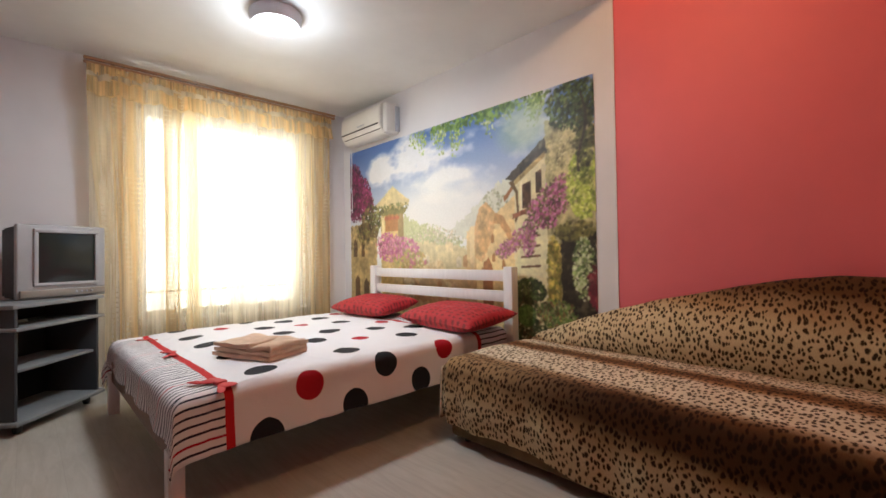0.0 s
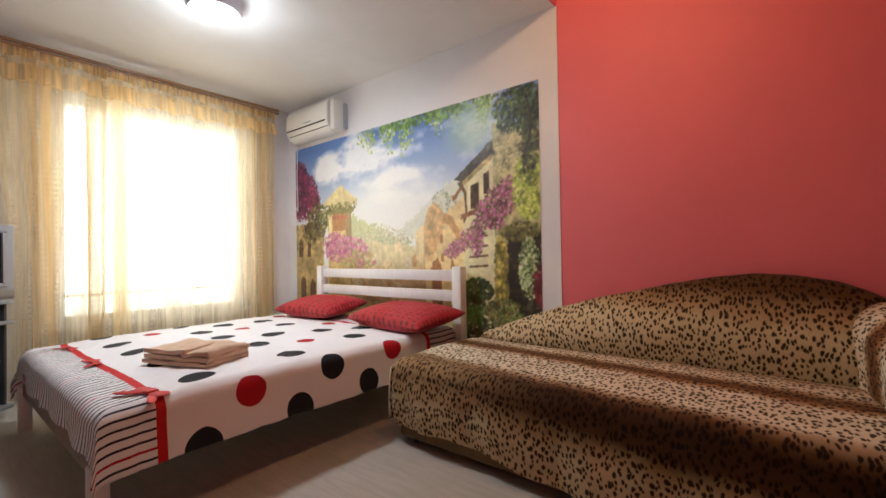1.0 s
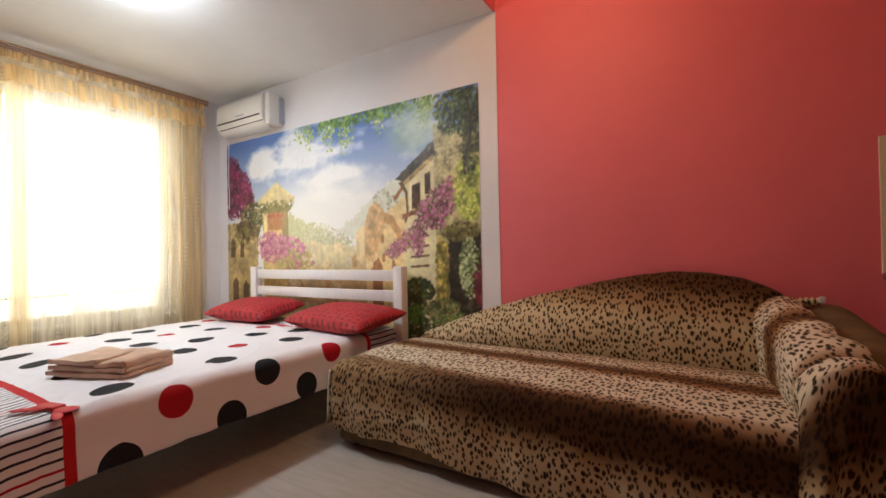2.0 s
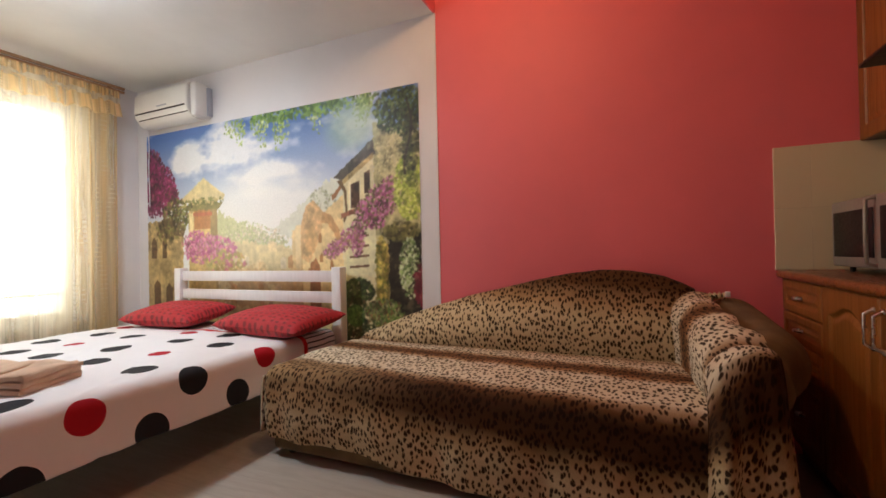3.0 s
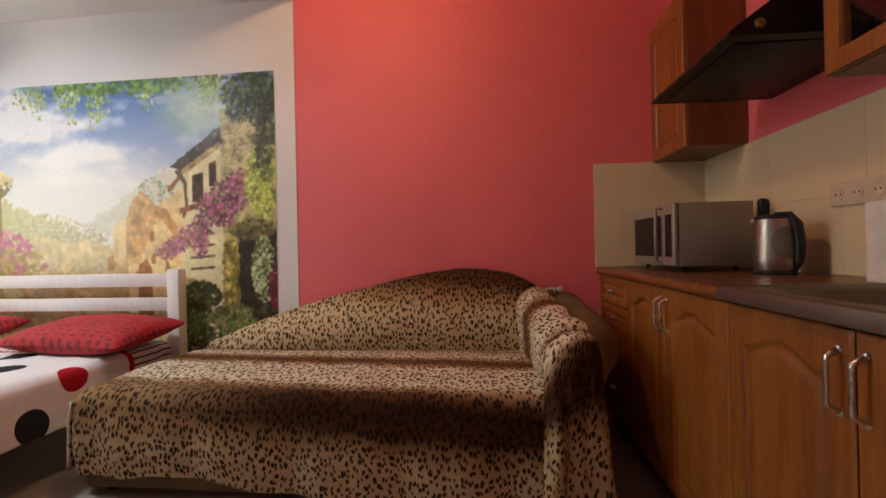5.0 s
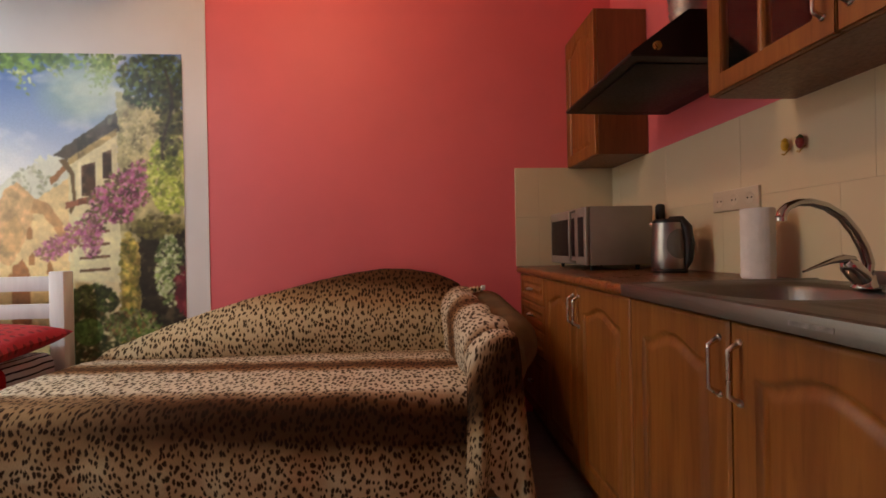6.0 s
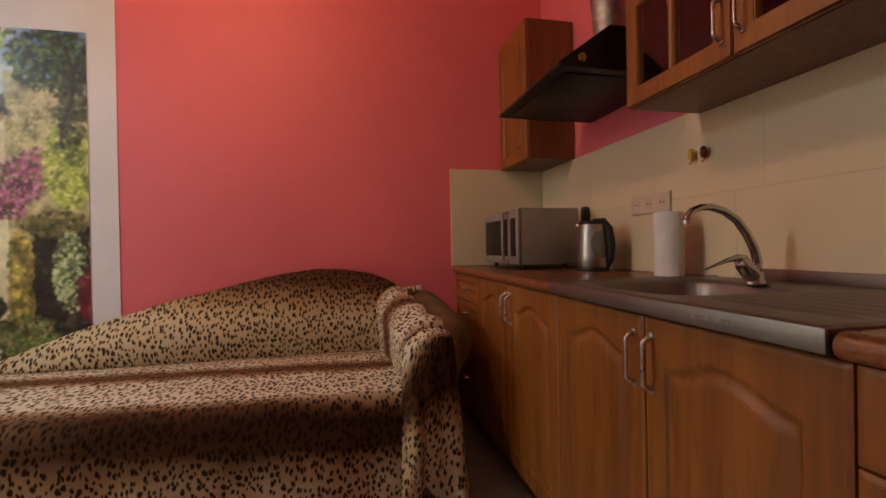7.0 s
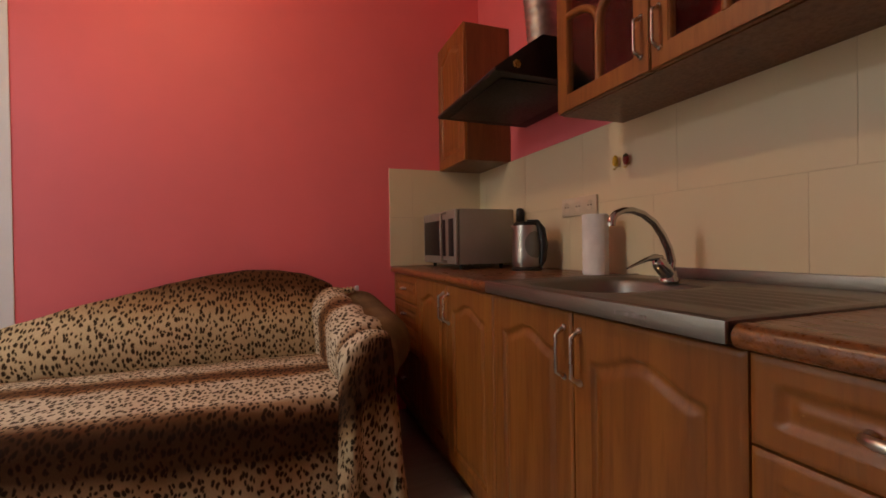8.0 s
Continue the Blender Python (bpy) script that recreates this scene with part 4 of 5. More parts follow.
def pillow(at, turn, tilt, w, d, h, label):
    def half_sheet(sign):
        def place(u, v):
            a, b = u * 2 - 1, v * 2 - 1
            edge = (1 - abs(a) ** 2.6) * (1 - abs(b) ** 2.6)
            pinch = 1 - 0.10 * (1 - abs(a)) * abs(b) ** 4
            pinch2 = 1 - 0.07 * (1 - abs(b)) * abs(a) ** 4
            z = sign * h / 2 * max(0, edge) ** 0.42
            z += 0.006 * noise.noise((a * 3 + at[0], b * 3, sign)) * edge
            return (a * w / 2 * pinch2, b * d / 2 * pinch, z)
        return place
    ob = thing("pillow", at, label, "pillow", "red pillows", turn=0, local=True)
    ob.matrix_basis = pose(*at, tilt, 0, turn)
    for sign, name in ((1, "upper_side"), (-1, "under_side")):
        part(name, sheet(name, 44, 32, half_sheet(sign), lambda u, v: (u * w, v * d * 1.7)), M_PILLOW, ob)


def folded_towel():
    ob = thing("folded_towel", (-2.33, 0.92, BTOP - 0.004), "folded beige terry towels lying on the bedspread", "towel", turn=22, local=True)

    def slab(x0, x1, y0, y1, z0, z1, seed):
        bm = block(x0, x1, y0, y1, z0, z1)
        bmesh.ops.subdivide_edges(bm, edges=bm.edges[:], cuts=9, use_grid_fill=True)
        for v in bm.verts:
            tx = (v.co.x - x0) / (x1 - x0) * 2 - 1
            ty = (v.co.y - y0) / (y1 - y0) * 2 - 1
            mid = (z0 + z1) / 2
            k = max(0.0, 1 - abs(tx) ** 3) ** 0.5 * max(0.0, 1 - abs(ty) ** 2.6) ** 0.5
            v.co.z = mid + (v.co.z - mid) * (0.50 + 0.50 * k) + 0.015 * noise.noise((v.co.x * 9, v.co.y * 9, seed))
            v.co.x += 0.008 * noise.noise((v.co.z * 20, v.co.y * 7, seed + 5))
            v.co.y += 0.008 * noise.noise((v.co.z * 20, v.co.x * 7, seed + 9))
        return bm
    part("lower_fold", slab(-0.20, 0.185, -0.135, 0.135, 0.002, 0.036, 1), M_TOWEL, ob, "", 80)
    part("middle_fold", slab(-0.19, 0.19, -0.13, 0.13, 0.026, 0.060, 2), M_TOWEL, ob, "", 80)
    part("upper_fold", slab(-0.195, 0.06, -0.13, 0.13, 0.050, 0.086, 3), M_TOWEL, ob, "", 80)
    for k in range(3):
        roll = [(0.180 + 0.006 * math.sin(k * 2 + j), -0.122 + 0.244 * j / 8, 0.019 + 0.025 * k + 0.003 * math.sin(j * 1.3 + k)) for j in range(9)]
        part("fold_edge", tube(roll, [0.010] + [0.0145] * 7 + [0.010], 12), M_TOWEL, ob, "", 80)
    part("side_fold", slab(0.035, 0.19, -0.126, 0.13, 0.050, 0.082, 4), M_TOWEL, ob, "", 80)


bed()
duvet()
pillow((-3.16, 2.21, BTOP + 0.088), 5, 7, 0.67, 0.44, 0.155, "plump red pillow with small dark dots on the bed")
pillow((-2.145, 2.18, BTOP + 0.088), -6, 7, 0.77, 0.44, 0.155, "plump red pillow with small dark dots and gathered end")
folded_towel()


# ---- television on its stand ----
def tv_stand():
    ob = thing("tv_stand", (-3.80, 0.06, 0), "dark grey open television stand with shelves and castors", "tv stand", turn=48, local=True)
    # local: x is depth towards the viewer, y runs along the front
    w, d = 0.62, 0.36
    part("base", block(-d / 2, d / 2 + 0.03, -w / 2 - 0.02, w / 2 + 0.02, 0.055, 0.08, 0.008), M_STAND_EDGE, ob)
    for y in (-w / 2, w / 2 - 0.02):
        part("side_panel", block(-d / 2, d / 2, y, y + 0.02, 0.08, 0.712, 0.003), M_STAND, ob)
    part("back_panel", block(-d / 2, -d / 2 + 0.012, -w / 2 + 0.02, w / 2 - 0.02, 0.08, 0.712), M_BLACK_PLASTIC, ob)
    part("shelf", block(-d / 2 + 0.012, d / 2 - 0.02, -w / 2 + 0.02, w / 2 - 0.02, 0.345, 0.363, 0.003), M_STAND_EDGE, ob)
    part("shelf", block(-d / 2 + 0.012, d / 2 + 0.03, -w / 2 - 0.02, w / 2 + 0.02, 0.585, 0.605, 0.005), M_STAND_EDGE, ob)
    part("top", block(-d / 2 - 0.01, d / 2 + 0.02, -w / 2 - 0.03, w / 2 + 0.03, 0.712, 0.736, 0.006), M_STAND_EDGE, ob)
    for x in (-d / 2 + 0.05, d / 2 - 0.04):
        for y in (-w / 2 + 0.06, w / 2 - 0.06):
            part("castor", lathe([(0.012, 0.055), (0.02, 0.05), (0.024, 0.025), (0.018, 0.0)], (x, y, 0), 16), M_BLACK_PLASTIC, ob)
    rc = thing("remote_control", (-3.72, -0.02, 0.605), "small grey remote control lying on the shelf", "remote", turn=50, local=True)
    part("shell", block(-0.02, 0.02, -0.075, 0.075, 0, 0.018, 0.006, 3), M_SILVER, rc)
    part("button_pad", block(-0.013, 0.013, -0.05, 0.05, 0.0185, 0.021, 0.001), M_BLACK_PLASTIC, rc)


def television():
    ob = thing("television", (-4.073, 0.137, 0.736), "silver tube television with a dark switched-off screen", "television", turn=24, local=True)
    w, h = 0.50, 0.482
    f = 0.20
    bm = block(f - 0.035, f, -w / 2, w / 2, 0.0, h, 0.010, 3)
    part("bezel", bm, M_TV, ob)
    for y0, y1, z0, z1 in ((-0.168, 0.202, h - 0.053, h - 0.028), (-0.168, 0.202, 0.082, 0.104), (-0.168, -0.144, 0.104, h - 0.053), (0.178, 0.202, 0.104, h - 0.053)):
        part("screen_surround", block(f - 0.004, f + 0.016, y0, y1, z0, z1, 0.005), M_TV, ob)

    def bulge(u, v):
        a, b = u * 2 - 1, v * 2 - 1
        return (f + 0.002 + 0.010 * (1 - a * a) * (1 - b * b), -0.146 + 0.326 * u, 0.102 + (h - 0.153) * v)
    part("screen", sheet("screen", 16, 12, bulge), M_SCREEN, ob, "dark curved glass screen")
    part("control_strip", block(f - 0.004, f + 0.022, -w / 2 + 0.01, w / 2 - 0.01, 0.012, 0.06, 0.008), M_SILVER, ob)
    for k in range(4):
        part("button", lathe([(0.007, 0.0), (0.006, 0.008)], (0, 0, 0), 12), M_GREY_PLASTIC, ob).matrix_basis = pose(f + 0.020, 0.06 + 0.03 * k, 0.036, 0, 90, 0)
    bm = bmesh.new()
    rings = []
    for x, sy, z0, z1 in ((f - 0.035, 0.243, 0.010, h - 0.010), (f - 0.21, 0.235, 0.012, h - 0.025), (f - 0.25, 0.17, 0.03, h - 0.09), (f - 0.27, 0.12, 0.04, h - 0.15)):
        rings.append([bm.verts.new((x, y, z)) for y, z in ((-sy, z0), (sy, z0), (sy, z1), (-sy, z1))])
    for a, b in zip(rings, rings[1:]):
        for k in range(4):
            bm.faces.new((a[k], a[(k + 1) % 4], b[(k + 1) % 4], b[k]))
    bm.faces.new(rings[0])
    bm.faces.new(rings[-1])
    bmesh.ops.bevel(bm, geom=bm.edges[:], offset=0.012, segments=2, affect="EDGES")
    part("back_hull", bm, M_TV_DARK, ob)
    part("foot", block(-0.04, 0.18, -0.18, 0.18, -0.0005, 0.014), M_TV_DARK, ob)


tv_stand()
television()


# ---- sofa with its plush throw ----
SX0, SX1, SY0, SEAT = -1.70, 0.18, 1.615, 0.425
back_top = curve_through([(-1.80, 0.415), (-1.55, 0.50), (-1.185, 0.632), (-0.65, 0.772), (-0.30, 0.840), (-0.12, 0.854), (0.10, 0.825), (0.26, 0.755), (0.40, 0.68)])


def hem_drop(x):
    return 0.075 * smoothstep(-1.35, -0.35, x)


def throw_section(x):
    """The throw's line from the front hem over the seat and up the back, as (y, z)."""
    zt = max(back_top(x) - 0.012, SEAT + 0.008)
    out = [(SY0 + 0.012, 0.105 - hem_drop(x)), (SY0 - 0.004, 0.20), (SY0 - 0.006, 0.30), (SY0 + 0.002, 0.365)]
    for k in range(1, 6):
        a = math.pi / 2 * k / 5
        out.append((SY0 + 0.06 - 0.06 * math.cos(a), SEAT - 0.06 + 0.06 * math.sin(a)))
    for k in range(1, 9):
        t = k / 8
        y = SY0 + 0.06 + (2.405 - SY0 - 0.06) * t
        out.append((y, SEAT + 0.012 * math.sin(math.pi * t) - 0.012 * smoothstep(0.8, 1, t)))
    rise = zt - SEAT + 0.012
    for k in range(1, 9):
        t = k / 8
        out.append((2.405 + 0.075 * t - 0.055 * math.sin(math.pi * min(1, t * 1.02)) * min(1, rise * 3), SEAT - 0.012 + rise * t))
    out += [(2.498, zt + 0.012 * min(1, rise * 4)), (2.525, zt), (2.535, zt - min(0.10, rise * 0.5))]
    return out


def section_at(x, s):
    """Point of the section at length s, and the whole length."""
    pts = throw_section(x)
    run = 0.0
    for (y0, z0), (y1, z1) in zip(pts, pts[1:]):
        d = math.hypot(y1 - y0, z1 - z0)
        if run + d >= s:
            t = (s - run) / d
            return y0 + (y1 - y0) * t, z0 + (z1 - z0) * t
        run += d
    return pts[-1]


def section_length(x):
    pts = throw_section(x)
    return sum(math.hypot(b[0] - a[0], b[1] - a[1]) for a, b in zip(pts, pts[1:]))


def sofa():
    ob = thing("sofa", (-0.65, 2.05, 0), "olive plush sofa bed with one rolled arm, draped in leopard print", "sofa")
    part("plinth", block(SX0 + 0.03, 0.34, SY0 + 0.035, 2.50, 0.03, 0.16, 0.02, 3), M_OLIVE, ob, "olive plush base edge")
    part("seat_box", block(SX0 + 0.02, 0.30, SY0 + 0.02, 2.50, 0.12, SEAT - 0.03, 0.05, 4), M_OLIVE, ob)
    for x in (SX0 + 0.10, 0.25):
        for y in (SY0 + 0.10, 2.42):
            part("foot", lathe([(0.02, 0), (0.028, 0.035)], (x, y, 0), 16), M_BLACK_PLASTIC, ob)
    bm = bmesh.new()
    n, lo = 60, []
    for i in range(n + 1):
        x = SX0 + 0.05 + (0.40 - SX0 - 0.05) * i / n
        zt = max(back_top(x) - 0.03, SEAT)
        lo.append([bm.verts.new((x, y, z)) for y, z in ((2.445, 0.10), (2.45, zt - 0.02), (2.475, zt), (2.515, zt), (2.535, zt - 0.02), (2.54, 0.10))])
    for a, b in zip(lo, lo[1:]):
        for k in range(6):
            bm.faces.new((a[k], a[(k + 1) % 6], b[(k + 1) % 6], b[k]))
    bm.faces.new(lo[0])
    bm.faces.new(lo[-1][::-1])
    part("backrest", bm, M_OLIVE, ob)
    part("armrest", arm_mesh(0.0), M_OLIVE, ob, "olive plush rolled arm")


def arm_line(t):
    """Centre (x, z) and radius of the rolled arm, t from front to back."""
    return 0.306 - 0.049 * t, 0.550 + 0.095 * t, 0.102 + 0.004 * t


def arm_mesh(grow, cover=False):
    """The arm: an upright side that rolls outward at its top; cover=True gives the cloth that lies over it."""
    ny = 26
    pts, uvs = [], []
    for j in range(ny + 1):
        t = j / ny
        y = SY0 - 0.005 + (2.44 - SY0) * t
        cx, cz, r = arm_line(t)
        r += grow
        if not cover:
            bulge = smoothstep(0.0, 0.45, t)
            cx, cz, r = cx + 0.005 + 0.125 * bulge, cz - 0.01 - 0.030 * bulge, r - 0.004 + 0.028 * bulge
        inner = cx - r
        line = []
        if cover:
            line += [(inner + 0.025 - 0.01 * t, SEAT - 0.01), (inner + 0.012, SEAT + 0.03)]
            angs = [180 - k * (6.2 + 0.9 * smoothstep(0.40, 0.0, t)) for k in range(19)]
            line += [(cx + r * math.cos(radians(a)), cz + r * math.sin(radians(a))) for a in angs]
        else:
            line += [(inner + 0.03, 0.06), (inner + 0.015, 0.30)]
            angs = [180 - k * 12 for k in range(20)]
            line += [(cx + r * math.cos(radians(a)), cz + r * math.sin(radians(a))) for a in angs]
            line += [(cx + 0.05, cz - r * 1.1), (cx + 0.035, 0.30), (cx + 0.04, 0.06)]
        run, row, prev = 0.0, [], None
        for k, (x, z) in enumerate(line):
            wob = 0.012 * noise.noise((x * 9, y * 7, z * 9)) + 0.003 * math.sin(y * 26 + 3 * math.sin(z * 9)) if cover else 0.0
            end = smoothstep(0.0, 0.16, t)
            if prev:
                run += math.hypot(x - prev[0], z - prev[1])
            prev = (x, z)
            pull = (1 - end) * 0.05
            row.append((cx + (x - cx) * (1 - pull) + wob, y, cz + (z - cz) * (1 - pull) + wob))
            uvs.append((2.0 + run, 0.24 + (y - SY0) * 0.85))
        pts.append(row)
    if cover:
        nk = len(pts[0])
        me = bpy.data.meshes.new("arm_throw")
        co = [p for row in pts for p in row]
        faces = [(j * nk + k, j * nk + k + 1, (j + 1) * nk + k + 1, (j + 1) * nk + k) for j in range(ny) for k in range(nk - 1)]
        me.from_pydata(co, [], faces)
        idx = np.empty(len(me.loops), dtype=np.int32)
        me.loops.foreach_get("vertex_index", idx)
        me.uv_layers.new(name="UVMap").data.foreach_set("uv", np.array(uvs, dtype=np.float32)[idx].ravel())
        finish(me, 180)
        return me
    bm = bmesh.new()
    rows = [[bm.verts.new(p) for p in row] for row in pts]
    nk = len(rows[0])
    for a, b in zip(rows, rows[1:]):
        for k in range(nk):
            bm.faces.new((a[k], a[(k + 1) % nk], b[(k + 1) % nk], b[k]))
    bm.faces.new(rows[0])
    bm.faces.new(rows[-1][::-1])
    return bm


def sofa_throw():
    """Leopard-print plush: one cloth over front, seat and back, another over the arm with a hanging corner."""
    ob = thing("sofa_throw", (-0.65, 2.0, SEAT), "leopard print plush throw spread over seat, back and arm", "throw")
    x1 = 0.245

    def place(u, v):
        x = SX0 + (x1 - SX0) * u
        s = v * section_length(x)
        y, z = section_at(x, s)
        wave = 0.006 * noise.noise((x * 4, s * 4, 2.0)) + 0.003 * noise.noise((x * 13, s * 13, 7.0))
        front = smoothstep(0.32, 0.1, s)
        hem = 0.006 * math.sin(x * 9) + 0.004 * math.sin(x * 23 + 1)
        end = smoothstep(0.05, 0.0, x - SX0)
        y += front * (0.007 * math.sin(x * 15 + 0.5) + 0.004 * math.sin(x * 31)) - wave
        z += wave + front * hem - end * 0.025 * (1 if s > 0.3 else 0.2)
        if s < 0.34:
            y += end * 0.03
        return (x + end * 0.004, y, z)

    def cloth(u, v):
        x = SX0 + (x1 - SX0) * u
        return (x - SX0, v * section_length(x) - hem_drop(x))
    thick(part("seat_throw", sheet("seat_throw", 150, 120, place, cloth), M_LEO, ob), 0.012, 1.0)

    # the open end: cloth tucked down the side of the seat
    def side(u, v):
        y = SY0 + 0.01 + (2.47 - SY0) * u
        z = SEAT - 0.035 - (SEAT - 0.15) * v
        return (SX0 - 0.004 + 0.012 * math.sin(y * 14) * v - 0.012 * smoothstep(0, 0.3, v), y, z)
    thick(part("side_drop", sheet("side_drop", 40, 16, side, lambda u, v: (0.8 * u + 6, 0.26 - 0.22 * v)), M_LEO, ob), 0.01)
    part("arm_throw", arm_mesh(0.014, True), M_LEO, ob)

    # cloth gathered over the arm's front, falling to the floor in folds
    def fall(u, v):
        x = 0.182 + 0.190 * u
        cx, cz, r = arm_line(0.0)
        r = r + 0.012
        dx = max(-1.0, min(1.0, (x - cx) / r))
        ztop = cz + r * math.sqrt(max(0.0, 1 - dx * dx)) * 0.98 - 0.01
        zlow = 0.075 + 0.02 * math.sin(u * 5) + 0.012 * math.sin(u * 17)
        lap = min(1.0, v / 0.16)
        w = max(0.0, (v - 0.16) / 0.84)
        z = ztop + 0.006 - 0.012 * (1 - math.cos(lap * math.pi / 2)) + (zlow - ztop) * w
        folds = 0.022 * math.sin(u * 7 + 3.0 * w + 1.5) + 0.007 * math.sin(u * 22 + 1 - 3 * w)
        bulge = 0.030 * math.sin(math.pi * min(1, w * 1.4)) ** 0.7 if w else 0.0
        xs = x + 0.016 * w * math.sin(u * 8 + 1) + (0.065 * u - 0.025) * w
        tuck = 0.045 * (smoothstep(0.16, 0.0, u) + smoothstep(0.82, 1.0, u)) * (1 - 0.5 * w)
        return (xs, SY0 + 0.05 - 0.085 * math.sin(lap * math.pi / 2) + tuck - bulge + folds * smoothstep(0.05, 0.5, w), z)
    thick(part("corner_fall", sheet("corner_fall", 70, 50, fall, lambda u, v: (0.26 * u * (1 + 0.4 * v) + 2.1, 0.33 + 0.18 * (1 - u) * (1 - v) - 0.10 * min(1.0, v / 0.16) - 0.42 * max(0.0, (v - 0.16) / 0.84))), M_LEO, ob), 0.008)

    # knotted corner lying on the arm where it meets the back
    bm = bmesh.new()
    seam = curve_through([(0.0, 0.655), (0.35, 0.715), (0.7, 0.742), (1.0, 0.752)])
    pts = [(0.165 + 0.205 * t, 2.375 + 0.015 * math.sin(t * 3), seam(t)) for t in (k / 40 for k in range(41))]
    tube(pts, [0.008 + 0.014 * math.sin(math.pi * (0.1 + 0.85 * k / 40)) + 0.005 * math.sin(k * 1.9) for k in range(41)], 10, bm)
    me = bpy.data.meshes.new("gathered_corner")
    bm.to_mesh(me)
    bm.free()
    lay = me.uv_layers.new(name="UVMap")
    for lp in me.loops:
        c = me.vertices[lp.vertex_index].co
        lay.data[lp.index].uv = (c.x * 1.4, 1.26 + (c.z - 0.72) * 1.4)
    finish(me, 180)
    part("gathered_corner", me, M_LEO, ob)
    tag = thing("care_tag", (0.366, 2.365, 0.755), "small white cloth tag sewn on the throw", "tag")
    part("label_cloth", block(0.354, 0.376, 2.355, 2.363, 0.746, 0.772, 0.003), M_SHEET, tag)


sofa()
sofa_throw()


# ---- kitchen ----
KX, KTOP = 0.595, 0.86                      # front of the worktop, its height
FRONT = KX + 0.022                          # face of the doors


def panel_front(name, y0, y1, z0, z1, arch, x_face, margin=0.06):
    """A raised-panel door or drawer front that faces the room; arch is the rise of the cathedral top."""
    w, h = y1 - y0, z1 - z0
    ny, nz = max(20, int(w / 0.0055)), max(14, int(h / 0.0055))
    cy, hw = (y0 + y1) / 2, w / 2 - margin
    shoulder = z1 - margin - arch

    def depth(y, z):
        a = abs(y - cy)
        c = hw * 0.94
        rise = arch * 0.5 * (1 + math.cos(math.pi * min(1.0, a / c))) if arch else 0.0
        slope = arch * 0.5 * math.pi / c * math.sin(math.pi * min(1.0, a / c)) if arch else 0.0
        d = min(hw - a, z - (z0 + margin), (shoulder + rise - z) / math.sqrt(1 + slope * slope))
        if d < 0:
            near = min(y - y0, y1 - y, z - z0, z1 - z)
            return 0.004 * smoothstep(0.005, 0.0, near)
        if d < 0.006:
            return 0.0075 * smoothstep(0, 0.006, d)
        if d < 0.010:
            return 0.0075
        return 0.0075 * (1 - smoothstep(0.010, 0.036, d)) + 0.0008
    me = bpy.data.meshes.new(name)
    co, faces = [], []
    for j in range(nz + 1):
        for i in range(ny + 1):
            y, z = y0 + w * i / ny, z0 + h * j / nz
            co.append((x_face + depth(y, z), y, z))
    for j in range(nz):
        for i in range(ny):
            k = j * (ny + 1) + i
            faces.append((k, k + ny + 1, k + ny + 2, k + 1))
    ring = [i for i in range(ny + 1)] + [j * (ny + 1) + ny for j in range(1, nz + 1)] + [nz * (ny + 1) + i for i in range(ny - 1, -1, -1)] + [j * (ny + 1) for j in range(nz - 1, 0, -1)]
    base = len(co)
    co += [(x_face + 0.019, co[k][1], co[k][2]) for k in ring]
    n = len(ring)
    faces += [(ring[k], ring[(k + 1) % n], base + (k + 1) % n, base + k) for k in range(n)]
    faces.append(tuple(range(base, base + n)))
    me.from_pydata(co, [], faces)
    finish(me, 50)
    return me


def bow_handle(y, z0, z1, x_face, parent):
    """An upright chrome bow handle with flared feet."""
    bm = bmesh.new()
    n = 16
    pts = []
    for k in range(n + 1):
        t = k / n
        pts.append((x_face - 0.025 * min(1.0, math.sin(math.pi * t) * 2.6) ** 0.8 + 0.001, y, z0 + (z1 - z0) * t))
    tube(pts, [0.0042 + 0.0022 * abs(2 * k / n - 1) ** 4 for k in range(n + 1)], 10, bm)
    for z in (z0, z1):
        bl = lathe([(0.0085, 0), (0.008, 0.004), (0.005, 0.008)], (0, 0, 0), 14)
        bmesh.ops.transform(bl, matrix=pose(x_face + 0.001, y, z, 0, -90, 0), verts=bl.verts)
        merge(bm, bl)
    part("handle", bm, M_NICKEL, parent, "satin chrome bow handle", 60)


def knob_handle(y, z, x_face, parent):
    """A small horizontal drawer pull."""
    bm = bmesh.new()
    tube([(x_face + 0.001, y - 0.022, z), (x_face - 0.014, y - 0.021, z), (x_face - 0.020, y - 0.008, z), (x_face - 0.020, y + 0.008, z), (x_face - 0.014, y + 0.021, z), (x_face + 0.001, y + 0.022, z)], [0.008, 0.006, 0.007, 0.007, 0.006, 0.008], 10, bm)
    part("handle", bm, M_NICKEL, parent, "small satin chrome pull", 60)


